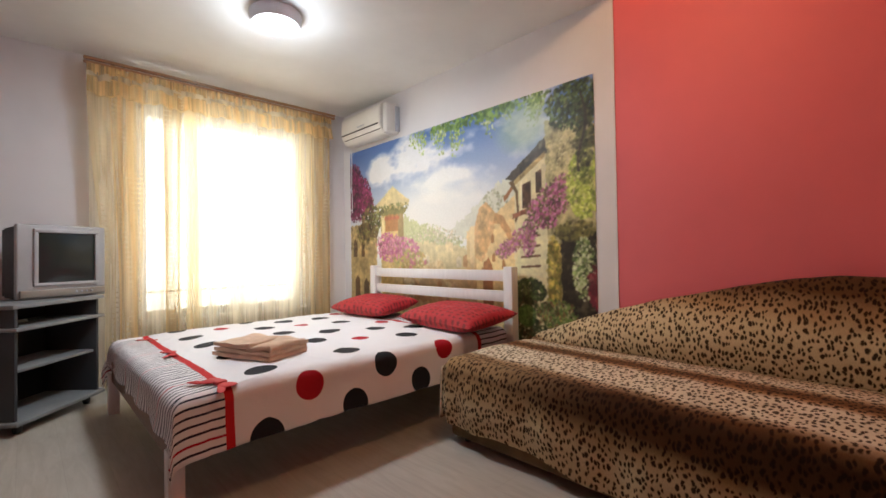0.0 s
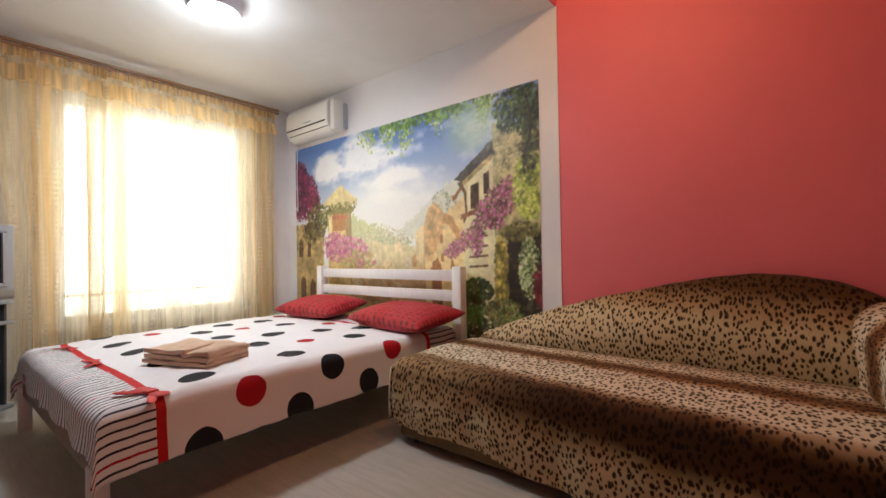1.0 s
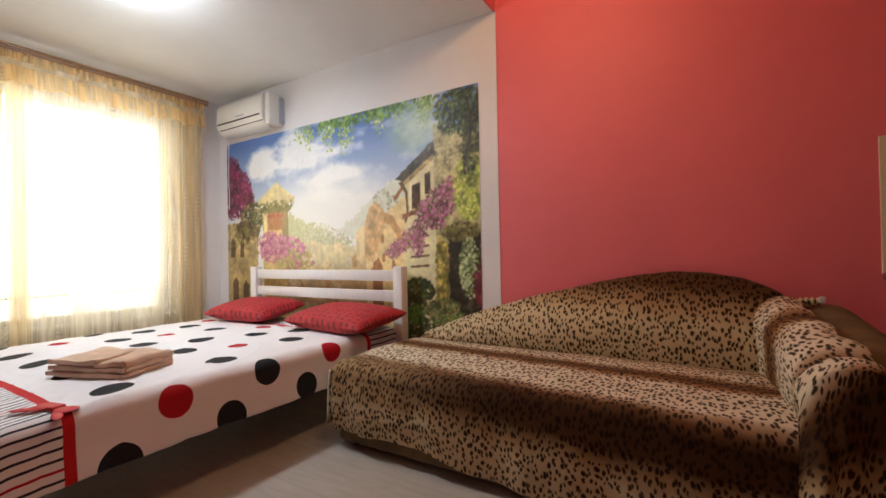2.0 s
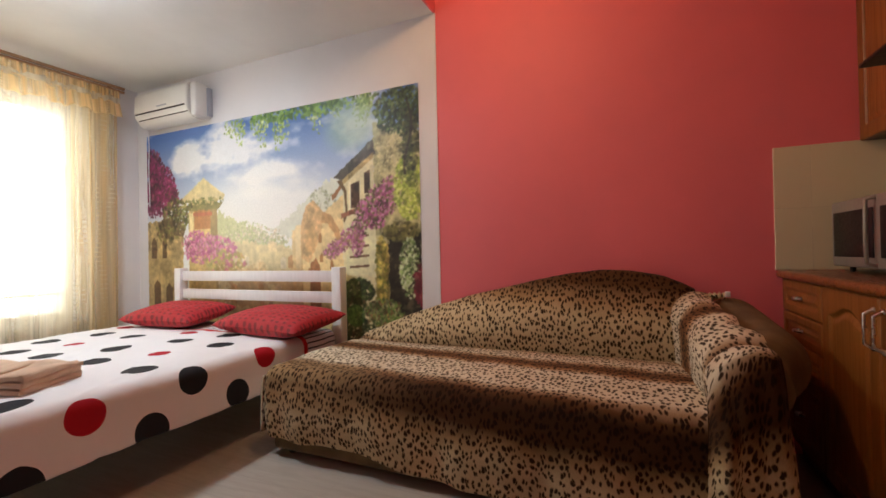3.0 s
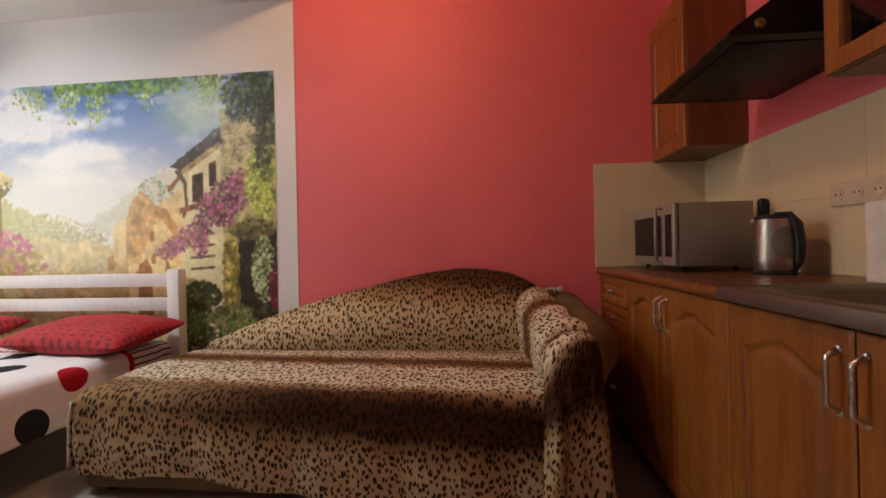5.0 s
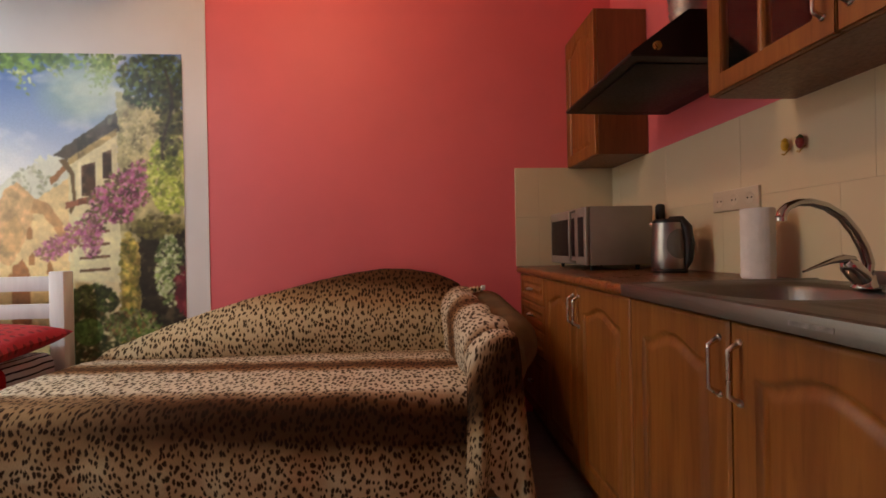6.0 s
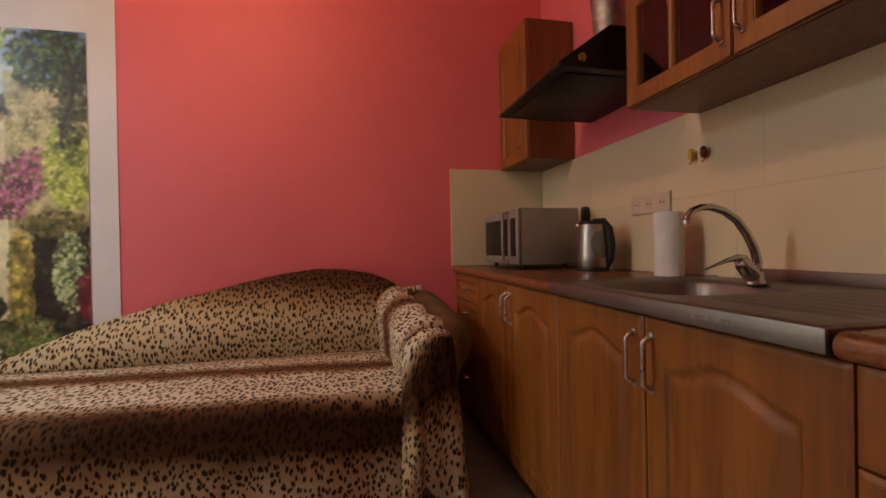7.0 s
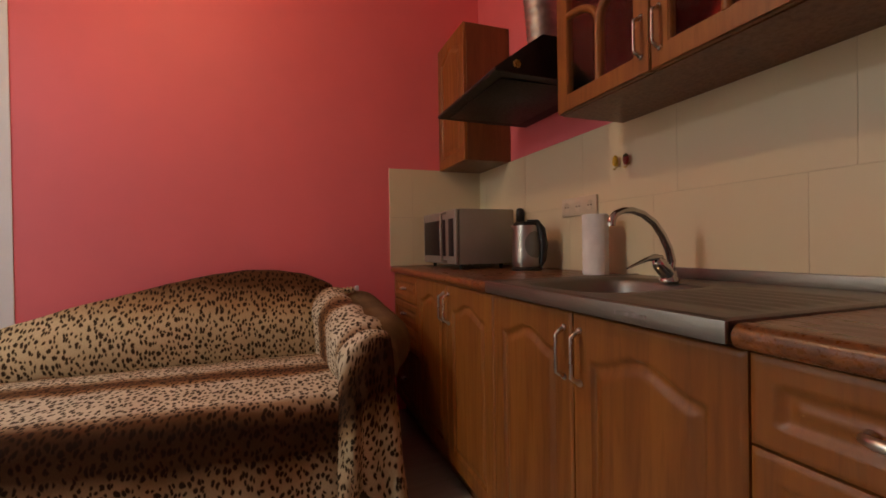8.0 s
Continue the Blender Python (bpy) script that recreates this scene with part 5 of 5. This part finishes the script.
def base_unit(y0, y1, label, doors=0, drawers=()):
    ob = thing("base_cabinet", ((KX + EAST) / 2, (y0 + y1) / 2, 0), label, "cabinet", "kitchen base cabinets")
    for a in (y0 + 0.001, y1 - 0.017):
        part("side_panel", block(FRONT + 0.022, EAST - 0.004, a, a + 0.016, 0.10, 0.822), M_OAK_SIDE, ob)
    part("bottom_panel", block(FRONT + 0.022, EAST - 0.004, y0 + 0.017, y1 - 0.017, 0.10, 0.116), M_OAK_SIDE, ob)
    part("front_rail", block(FRONT + 0.022, FRONT + 0.035, y0 + 0.017, y1 - 0.017, 0.116, 0.822), M_OAK_SIDE, ob)
    part("kickboard", block(FRONT + 0.06, FRONT + 0.076, y0, y1, 0.0, 0.10), M_OAK_SIDE, ob)
    if doors:
        mid = (y0 + y1) / 2
        for a, b, hy in ((mid + 0.002, y1 - 0.002, mid + 0.028), (y0 + 0.002, mid - 0.002, mid - 0.028)):
            d = part("door", panel_front("door", a, b, 0.105, 0.820, 0.036, FRONT), M_OAK, ob)
            bow_handle(hy, 0.668, 0.783, FRONT, d)
    for z0, z1 in drawers:
        d = part("drawer_front", panel_front("drawer_front", y0 + 0.002, y1 - 0.002, z0 + 0.002, z1 - 0.002, 0.0, FRONT, 0.036), M_OAK, ob)
        knob_handle((y0 + y1) / 2, (z0 + z1) / 2, FRONT, d)


base_unit(2.09, 2.555, "oak drawer cabinet in the corner behind the sofa arm", drawers=((0.677, 0.822), (0.549, 0.677), (0.421, 0.549), (0.105, 0.421)))
base_unit(1.254, 2.09, "oak base cabinet with two arched panel doors", doors=2)
base_unit(0.463, 1.254, "oak sink cabinet with two arched panel doors", doors=2)
base_unit(0.15, 0.463, "oak drawer cabinet beside the sink cabinet", drawers=((0.692, 0.822), (0.50, 0.692), (0.30, 0.50), (0.105, 0.30)))


def worktop(y0, y1, label):
    """Laminate board with a rounded front edge."""
    ob = thing("worktop", ((KX + EAST) / 2, (y0 + y1) / 2, KTOP - 0.036), label, "worktop", "kitchen worktops")
    part("board", block(KX + 0.022, EAST - 0.003, y0, y1, KTOP - 0.036, KTOP, 0.0015, 1), M_WORKTOP, ob)
    bm = bmesh.new()
    prof = [(KX + 0.022, KTOP - 0.036)] + [(KX + 0.018 - 0.018 * math.sin(a), KTOP - 0.018 - 0.018 * math.cos(a)) for a in (math.pi * k / 10 for k in range(11))] + [(KX + 0.022, KTOP)]
    a, b = [bm.verts.new((x, y0, z)) for x, z in prof], [bm.verts.new((x, y1, z)) for x, z in prof]
    for k in range(len(prof) - 1):
        bm.faces.new((a[k], a[k + 1], b[k + 1], b[k]))
    bm.faces.new(a)
    bm.faces.new(b[::-1])
    part("front_edge", bm, M_EDGE, ob, "glossy orange-brown rounded edge")


worktop(1.256, 2.555, "brown laminate worktop with a rounded orange edge")
worktop(0.15, 0.470, "brown laminate worktop beside the steel sink")


def sink():
    y0, y1 = 0.474, 1.252
    ob = thing("sink", (0.89, 0.86, KTOP - 0.03), "stainless steel sink top with bowl and ribbed drainer", "sink")
    bx, by, rx, ry = 0.865, 1.02, 0.195, 0.19

    def place(u, v):
        x, y = KX - 0.003 + (EAST - 0.004 - KX + 0.003) * u, y0 + (y1 - y0) * v
        q = (abs((x - bx) / rx) ** 4 + abs((y - by) / ry) ** 4) ** 0.25
        z = KTOP + 0.003 - 0.145 * smoothstep(1.0, 0.80, q) - 0.006 * smoothstep(1.10, 1.0, q)
        rib = smoothstep(0.80, 0.76, y) * smoothstep(0.50, 0.54, y) * smoothstep(0.68, 0.72, x) * smoothstep(1.06, 1.02, x)
        z += 0.004 * rib * (0.5 + 0.5 * math.sin((x - 0.70) / 0.34 * 2 * math.pi * 7))
        rim = min(x - KX + 0.003, y - y0, y1 - y)
        z += 0.004 * smoothstep(0.02, 0.008, rim) * smoothstep(0.0, 0.006, rim)
        return (x, y, z)
    part("top_sheet", sheet("top_sheet", 120, 150, place), M_STEEL, ob)
    part("front_apron", block(KX - 0.006, KX + 0.002, y0, y1, KTOP - 0.030, KTOP + 0.004, 0.002), M_STEEL, ob)
    part("end_apron", block(KX + 0.002, EAST - 0.01, y0, y0 + 0.003, KTOP - 0.026, KTOP + 0.003), M_STEEL, ob)
    part("upstand", block(EAST - 0.024, EAST - 0.012, y0, 1.10, KTOP + 0.002, KTOP + 0.036, 0.004), M_STEEL, ob)
    part("drain", lathe([(0.035, 0), (0.03, 0.004), (0.012, 0.002)], (bx, by, KTOP - 0.142), 24), M_CHROME, ob)
    part("sticker", block(KX - 0.0075, KX - 0.0062, 0.615, 0.69, KTOP - 0.017, KTOP - 0.009), M_STICKER, ob, "worn pale sticker remnant")
    part("carcass", block(KX + 0.03, EAST - 0.02, y0 + 0.02, y0 + 0.26, KTOP - 0.036, KTOP - 0.012), M_OAK_SIDE, ob)


def tap():
    ob = thing("tap", (1.050, 0.985, KTOP), "chrome single-lever swan-neck kitchen tap", "tap")
    bx, by = 1.058, 0.995
    part("base", lathe([(0.027, 0), (0.027, 0.005), (0.023, 0.010), (0.021, 0.022), (0.019, 0.030)], (bx, by, KTOP + 0.002), 28), M_CHROME, ob, "", 60)
    line = [(1.066, 0.012), (1.076, 0.034), (1.080, 0.060), (1.069, 0.096), (1.046, 0.136), (1.014, 0.173), (0.974, 0.197), (0.935, 0.207), (0.903, 0.206), (0.878, 0.197), (0.866, 0.184), (0.862, 0.172)]
    pts = [(x, by + 0.012, KTOP + z) for x, z in line]
    part("spout", tube(pts, [0.011, 0.012, 0.012, 0.0118, 0.0114, 0.011, 0.0104, 0.0098, 0.0094, 0.0096, 0.0112, 0.0115], 16), M_CHROME, ob, "", 60)
    part("aerator", lathe([(0.009, 0.0), (0.0118, 0.001), (0.0118, 0.010), (0.009, 0.011)], (0.862, by + 0.012, KTOP + 0.163), 20), M_NICKEL, ob, "dull ring at the spout's end")
    body = [(bx - 0.002, by, KTOP + 0.016), (bx - 0.020, by, KTOP + 0.036), (bx - 0.040, by - 0.001, KTOP + 0.056), (bx - 0.052, by - 0.002, KTOP + 0.066)]
    part("cartridge", tube(body, [0.020, 0.0215, 0.020, 0.011], 18), M_CHROME, ob, "", 60)
    lever = [(bx - 0.028, by - 0.002, KTOP + 0.072), (bx - 0.056, by - 0.002, KTOP + 0.073), (bx - 0.088, by - 0.002, KTOP + 0.067), (bx - 0.122, by - 0.002, KTOP + 0.056), (bx - 0.156, by - 0.002, KTOP + 0.044)]
    part("lever", tube(lever, [0.006, 0.010, 0.0065, 0.004, 0.0025], 12), M_CHROME, ob, "", 60)


sink()
tap()


def microwave():
    x0, x1, y0, y1, z0, z1 = 0.768, 1.085, 1.945, 2.44, 0.884, 1.152
    ob = thing("microwave", (0.93, 2.19, KTOP), "silver microwave oven with a dark glass door", "microwave")
    part("case", block(x0 + 0.022, x1, y0, y1, z0, z1, 0.006), M_SILVER, ob)
    part("front_frame", block(x0, x0 + 0.021, y0, y1, z0, z1, 0.008, 3), M_SILVER, ob)
    d = part("door", block(x0 - 0.004, x0 + 0.004, y0 + 0.135, y1 - 0.03, z0 + 0.04, z1 - 0.045, 0.003), M_BLACK, ob, "dark glass door window")
    part("handle", tube([(x0 - 0.002, y0 + 0.118, z0 + 0.012), (x0 - 0.028, y0 + 0.118, z0 + 0.02), (x0 - 0.03, y0 + 0.118, (z0 + z1) / 2), (x0 - 0.028, y0 + 0.118, z1 - 0.02), (x0 - 0.002, y0 + 0.118, z1 - 0.012)], 0.007, 10), M_SILVER, d, "long upright metal handle", 60)
    part("control_panel", block(x0 - 0.003, x0 + 0.003, y0 + 0.022, y0 + 0.085, z0 + 0.04, z1 - 0.045, 0.002), M_BLACK, ob, "dark control panel")
    for z in (z0 + 0.075, z0 + 0.125):
        part("dial", lathe([(0.017, 0), (0.016, 0.012), (0.005, 0.014)], (0, 0, 0), 20), M_NICKEL, ob).matrix_local = pose(x0 - 0.002, y0 + 0.053, z, 0, -90, 0)
    for x in (x0 + 0.05, x1 - 0.05):
        for y in (y0 + 0.05, y1 - 0.05):
            part("foot", lathe([(0.009, 0), (0.011, z0 - KTOP + 0.001)], (x, y, KTOP), 12), M_BLACK_PLASTIC, ob)


def kettle():
    cx, cy = 1.035, 1.745
    ob = thing("kettle", (cx, cy, KTOP), "brushed steel electric kettle with a black handle", "kettle")
    part("power_base", lathe([(0.068, 0), (0.070, 0.008), (0.064, 0.016)], (cx, cy, KTOP)), M_BLACK_PLASTIC, ob)
    part("jug", lathe([(0.062, 0.016), (0.065, 0.022), (0.065, 0.06), (0.0635, 0.12), (0.060, 0.175), (0.0585, 0.20)], (cx, cy, KTOP)), M_KETTLE, ob, "", 60)
    part("lid", lathe([(0.0585, 0.20), (0.059, 0.208), (0.052, 0.216), (0.012, 0.219)], (cx, cy, KTOP)), M_BLACK_PLASTIC, ob, "black lid")
    part("handle", tube([(cx - 0.01, cy - 0.020, KTOP + 0.214), (cx + 0.026, cy - 0.042, KTOP + 0.210), (cx + 0.042, cy - 0.056, KTOP + 0.18), (cx + 0.049, cy - 0.062, KTOP + 0.11), (cx + 0.046, cy - 0.058, KTOP + 0.05), (cx + 0.036, cy - 0.046, KTOP + 0.014)], [0.012, 0.018, 0.019, 0.018, 0.016, 0.010], 12), M_BLACK_PLASTIC, ob, "curved black handle", 60)

    def gauge(u, v):
        a = radians(-84 - 44 * (u - 0.5) * (1 - abs(2 * v - 1) ** 2) ** 0.5 * 2)
        z = 0.055 + 0.12 * v
        r = 0.0675 - 0.006 * v
        return (cx + r * math.cos(a), cy + r * math.sin(a), KTOP + z)
    part("water_window", sheet("water_window", 10, 16, gauge), M_GAUGE, ob, "grey oval water window")
    part("spout", tube([(cx - 0.02, cy + 0.045, KTOP + 0.18), (cx - 0.035, cy + 0.068, KTOP + 0.203)], [0.018, 0.010], 12), M_KETTLE, ob)


def paper_roll():
    cx, cy, r, h = 1.085, 1.345, 0.0465, 0.221
    ob = thing("paper_towel_roll", (cx, cy, KTOP), "white embossed paper towel roll standing on the worktop", "paper roll")
    prof = [(0.02, 0.002), (r - 0.002, 0.0), (r, 0.004)] + [(r + 0.0008 * math.sin(k * 1.7), h * k / 24) for k in range(1, 24)] + [(r, h - 0.003), (r - 0.002, h), (0.02, h - 0.001), (0.019, h - 0.06)]
    part("paper", lathe(prof, (cx, cy, KTOP + 0.001), 48), M_TOWEL_ROLL, ob, "", 60)
    part("loose_sheet", sheet("loose_sheet", 8, 20, lambda u, v: (cx + (r + 0.002 + 0.004 * u) * math.cos(radians(-150 + 55 * u)), cy + (r + 0.002 + 0.004 * u) * math.sin(radians(-150 + 55 * u)), KTOP + 0.002 + (h - 0.002) * v)), M_TOWEL_ROLL, ob)


def sockets():
    ob = thing("socket_plate", (EAST - 0.01, 1.553, 1.13), "ivory triple wall socket on the tiles", "socket")
    part("plate", block(EAST - 0.023, EAST - 0.011, 1.441, 1.667, 1.093, 1.171, 0.004), M_SOCKET, ob)
    for y in (1.479, 1.554, 1.629):
        bm = lathe([(0.0215, 0), (0.0215, 0.002), (0.0200, 0.002), (0.0185, 0.0012), (0.0005, 0.0012)], (0, 0, 0), 28)
        bmesh.ops.transform(bm, matrix=pose(EAST - 0.0225, y, 1.132, 0, -90, 0), verts=bm.verts)
        s = part("outlet", bm, M_SOCKET, ob)
        for dz in (-0.009, 0.009):
            bm = lathe([(0.0034, 0), (0.0032, 0.002), (0.0003, 0.002)], (0, 0, 0), 10)
            bmesh.ops.transform(bm, matrix=pose(EAST - 0.0228, y + dz, 1.132, 0, -90, 0), verts=bm.verts)
            part("pin_hole", bm, M_AC_DARK, s)


def wall_hook(y, z, fruit, cap, label):
    ob = thing("wall_hook", (EAST - 0.011, y, z), label, "hook", "fruit hooks on the tiles")
    x = EAST - 0.03
    part("fruit", lathe([(0.002, -0.017), (0.007, -0.013), (0.010, -0.004), (0.011, 0.005), (0.009, 0.012), (0.004, 0.015)], (x, y, z), 18), fruit, ob, "", 70)
    part("leaf_cap", lathe([(0.008, 0.013), (0.011, 0.015), (0.007, 0.020), (0.002, 0.025)], (x, y, z), 10), cap, ob)
    part("peg", tube([(EAST - 0.012, y, z - 0.008), (x + 0.004, y, z - 0.020), (x - 0.003, y, z - 0.028), (x - 0.010, y, z - 0.025)], 0.0025, 8), M_GOLD, ob)


microwave()
kettle()
paper_roll()
sockets()
wall_hook(1.325, 1.274, M_YELLOW, M_YELLOW, "small yellow ceramic fruit hook on the tiles")
wall_hook(1.272, 1.272, M_REDC, M_GREENC, "small red ceramic fruit hook with green leaves")
plug = thing("plug", (EAST - 0.011, 2.04, 1.14), "black power plug in the wall behind the microwave", "plug")
part("shell", block(EAST - 0.052, EAST - 0.012, 2.000, 2.034, 1.080, 1.165, 0.014, 3), M_BLACK_PLASTIC, plug)
cable = bmesh.new()
tube([(EAST - 0.035, 2.012, 1.11), (EAST - 0.03, 1.95, 1.02), (EAST - 0.03, 1.90, 0.93), (EAST - 0.045, 1.86, 0.868)], 0.004, 8, cable)
part("cord", cable, M_BLACK_PLASTIC, plug)


# wall cabinets
def corner_cabinet():
    x0, y0, y1, z0, z1 = 0.912, 2.158, 2.556, 1.432, 2.165
    ob = thing("wall_cabinet", (1.05, 2.36, z0), "narrow oak wall cabinet in the corner above the microwave", "cabinet", "kitchen wall cabinets")
    part("body", block(x0 + 0.021, EAST - 0.003, y0, y1, z0, z1, 0.002, 1), M_OAK_SIDE, ob)
    part("door", panel_front("door", y0 + 0.001, y1 - 0.001, z0 + 0.001, z1 - 0.001, 0.045, x0, 0.055), M_OAK, ob)


def glass_cabinet():
    x0, y0, y1, z0, z1 = 0.90, 0.50, 1.304, 1.414, 2.14
    ob = thing("wall_cabinet", (1.05, 0.9, z0), "oak wall cabinet with two glazed tracery doors", "cabinet", "kitchen wall cabinets")
    for a in (z0, z1 - 0.016):
        part("end_board", block(x0 + 0.021, EAST - 0.003, y0, y1, a, a + 0.016, 0.001, 1), M_OAK_SIDE, ob)
    for a in (y0, y1 - 0.016):
        part("side_panel", block(x0 + 0.021, EAST - 0.003, a, a + 0.016, z0 + 0.016, z1 - 0.016), M_OAK_SIDE, ob)
    part("back_panel", block(EAST - 0.012, EAST - 0.003, y0 + 0.016, y1 - 0.016, z0 + 0.016, z1 - 0.016), M_OAK_SIDE, ob)
    part("shelf", block(x0 + 0.05, EAST - 0.013, y0 + 0.017, y1 - 0.017, 1.648, 1.665), M_OAK, ob)
    mid = (y0 + y1) / 2
    for a, b, hy in ((mid + 0.002, y1 - 0.001, mid + 0.030), (y0 + 0.001, mid - 0.002, mid - 0.030)):
        d = part("door", glazed_door(a, b, z0 + 0.001, z1 - 0.001, x0), M_OAK, ob)
        tracery(a, b, z0 + 0.001, z1 - 0.001, x0, d)
        part("pane", block(x0 + 0.010, x0 + 0.013, a + 0.05, b - 0.05, z0 + 0.055, z1 - 0.055), M_CAB_GLASS, d, "dark glass pane")
        bow_handle(hy, 1.462, 1.566, x0, d)


def glazed_door(a, b, z0, z1, x0):
    """The door's frame as one piece, with a window cut through."""
    w = 0.056
    bm = bmesh.new()
    loops = []
    for x in (x0, x0 + 0.019):
        outer = [bm.verts.new((x, y, z)) for y, z in ((a, z0), (b, z0), (b, z1), (a, z1))]
        inner = [bm.verts.new((x, y, z)) for y, z in ((a + w, z0 + w), (b - w, z0 + w), (b - w, z1 - w), (a + w, z1 - w))]
        loops.append((outer, inner))
    (o0, i0), (o1, i1) = loops
    for k in range(4):
        n = (k + 1) % 4
        bm.faces.new((o0[k], o0[n], i0[n], i0[k]))
        bm.faces.new((o1[k], o1[n], i1[n], i1[k]))
        bm.faces.new((o0[k], o0[n], o1[n], o1[k]))
        bm.faces.new((i0[k], i0[n], i1[n], i1[k]))
    straight = [e for e in bm.edges if sum(abs(p - q) > 1e-5 for p, q in zip(e.verts[0].co, e.verts[1].co)) == 1]
    bmesh.ops.bevel(bm, geom=straight, offset=0.003, segments=2, affect="EDGES")
    return bm


def tracery(a, b, z0, z1, x0, parent):
    w = 0.056
    c, half = (a + b) / 2, (b - a) / 2 - w
    spring = z0 + 0.225
    bars = [[(x0 + 0.008, c, z0 + w - 0.004), (x0 + 0.008, c, spring)]]
    for s in (-1, 1):
        bars.append([(x0 + 0.008, c + s * half * (1 - math.cos(math.pi / 2 * k / 10)), spring + half * 0.62 * math.sin(math.pi / 2 * k / 10)) for k in range(11)])
        bars.append([(x0 + 0.008, c + s * half * (1 - math.cos(math.pi / 2 * k / 10)), z1 - w - 0.06 - half * 1.6 * math.sin(math.pi / 2 * k / 10)) for k in range(11)])
    for bar in bars:
        part("tracery_bar", tube(bar, 0.0115, 10), M_OAK, parent)


def hood():
    y0, y1, zb, zt = 1.385, 1.99, 1.581, 1.735
    ob = thing("cooker_hood", (1.0, 1.69, zb), "black slanted cooker hood between the wall cabinets", "cooker hood")
    prof = [(0.705, zb), (0.705, zb + 0.012), (0.90, zt), (EAST - 0.003, zt), (EAST - 0.003, zb - 0.004), (0.98, zb - 0.004)]
    bm = bmesh.new()
    a, b = [bm.verts.new((x, y0, z)) for x, z in prof], [bm.verts.new((x, y1, z)) for x, z in prof]
    n = len(prof)
    for k in range(n):
        bm.faces.new((a[k], a[(k + 1) % n], b[(k + 1) % n], b[k]))
    bm.faces.new(a)
    bm.faces.new(b[::-1])
    bmesh.ops.bevel(bm, geom=bm.edges[:], offset=0.003, segments=2, affect="EDGES")
    part("canopy", bm, M_BLACK, ob)
    part("filter_grille", block(0.75, 1.12, y0 + 0.05, y1 - 0.05, zb - 0.0065, zb - 0.003, 0.001), M_BLACK, ob)
    bl = lathe([(0.015, 0), (0.014, 0.005), (0.008, 0.007)], (0, 0, 0), 20)
    bmesh.ops.transform(bl, matrix=pose(0.790, 1.384, 1.612, 90, 0, 0), verts=bl.verts)
    part("round_badge", bl, M_GOLD, ob, "round gold badge")
    pts, rad = [], []
    for k in range(61):
        t = k / 60
        pts.append((1.04 - 0.02 * t, 1.59 + 0.06 * smoothstep(0.1, 1, t), zt - 0.005 + 0.66 * t))
        rad.append(0.066 + 0.0035 * math.sin(k * 2.1))
    part("duct", tube(pts, rad, 24), M_DUCT, ob, "ribbed aluminium duct", 60)
    part("duct_elbow", tube([(1.02, 1.65, zt + 0.64), (1.05, 1.65, zt + 0.70), (1.11, 1.65, zt + 0.725), (EAST - 0.004, 1.65, zt + 0.73)], 0.064, 20), M_DUCT, ob, "", 60)


corner_cabinet()
glass_cabinet()
hood()


# ---- tiled splashback, tile by tile ----
def tiles():
    back = single("splashback", block(EAST - 0.0105, EAST, 0.15, NORTH - 0.0105, KTOP + 0.001, 1.432), M_GROUT, "beige tiled splashback behind the worktop", "splashback", "structure")
    rows = ((0.862, 1.1355), (1.137, 1.43))
    shared = {}

    def tile(y0, y1, z0, z1, wall):
        key = (round(y1 - y0, 4), round(z1 - z0, 4), wall)
        if key not in shared:
            w, h = y1 - y0, z1 - z0
            bm = block(-0.006, 0, 0, w, 0, h, 0.0008, 1) if wall == "e" else block(0, w, -0.006, 0, 0, h, 0.0008, 1)
            me = bpy.data.meshes.new("tile")
            bmesh.ops.recalc_face_normals(bm, faces=bm.faces)
            bm.to_mesh(me)
            bm.free()
            me.materials.append(M_TILE)
            finish(me, 30)
            shared[key] = me
        ob = new("tile", shared[key])
        ob.parent = back
        ob.location = (EAST - 0.0055, y0, z0) if wall == "e" else (y0, NORTH - 0.0055, z0)
    for r, (z0, z1) in enumerate(rows):
        y = NORTH - 0.012 - (0.0 if r == 0 else 0.095)
        if r:
            tile(y + 0.0015, NORTH - 0.012, z0, z1, "e")
        while y > 0.2:
            lo = max(y - 0.4585, 0.155)
            tile(lo, y, z0, z1, "e")
            y = lo - 0.0015
    block_x = ((KX, KX + 0.1385), (KX + 0.14, KX + 0.5915))
    bm = block(KX - 0.001, EAST - 0.012, NORTH - 0.0105, NORTH, KTOP + 0.001, 1.438)
    part("backing", bm, M_GROUT, back)
    for z0, z1 in ((0.862, 1.147), (1.1495, 1.437)):
        for x0, x1 in block_x:
            tile(x0, x1, z0, z1, "n")


tiles()
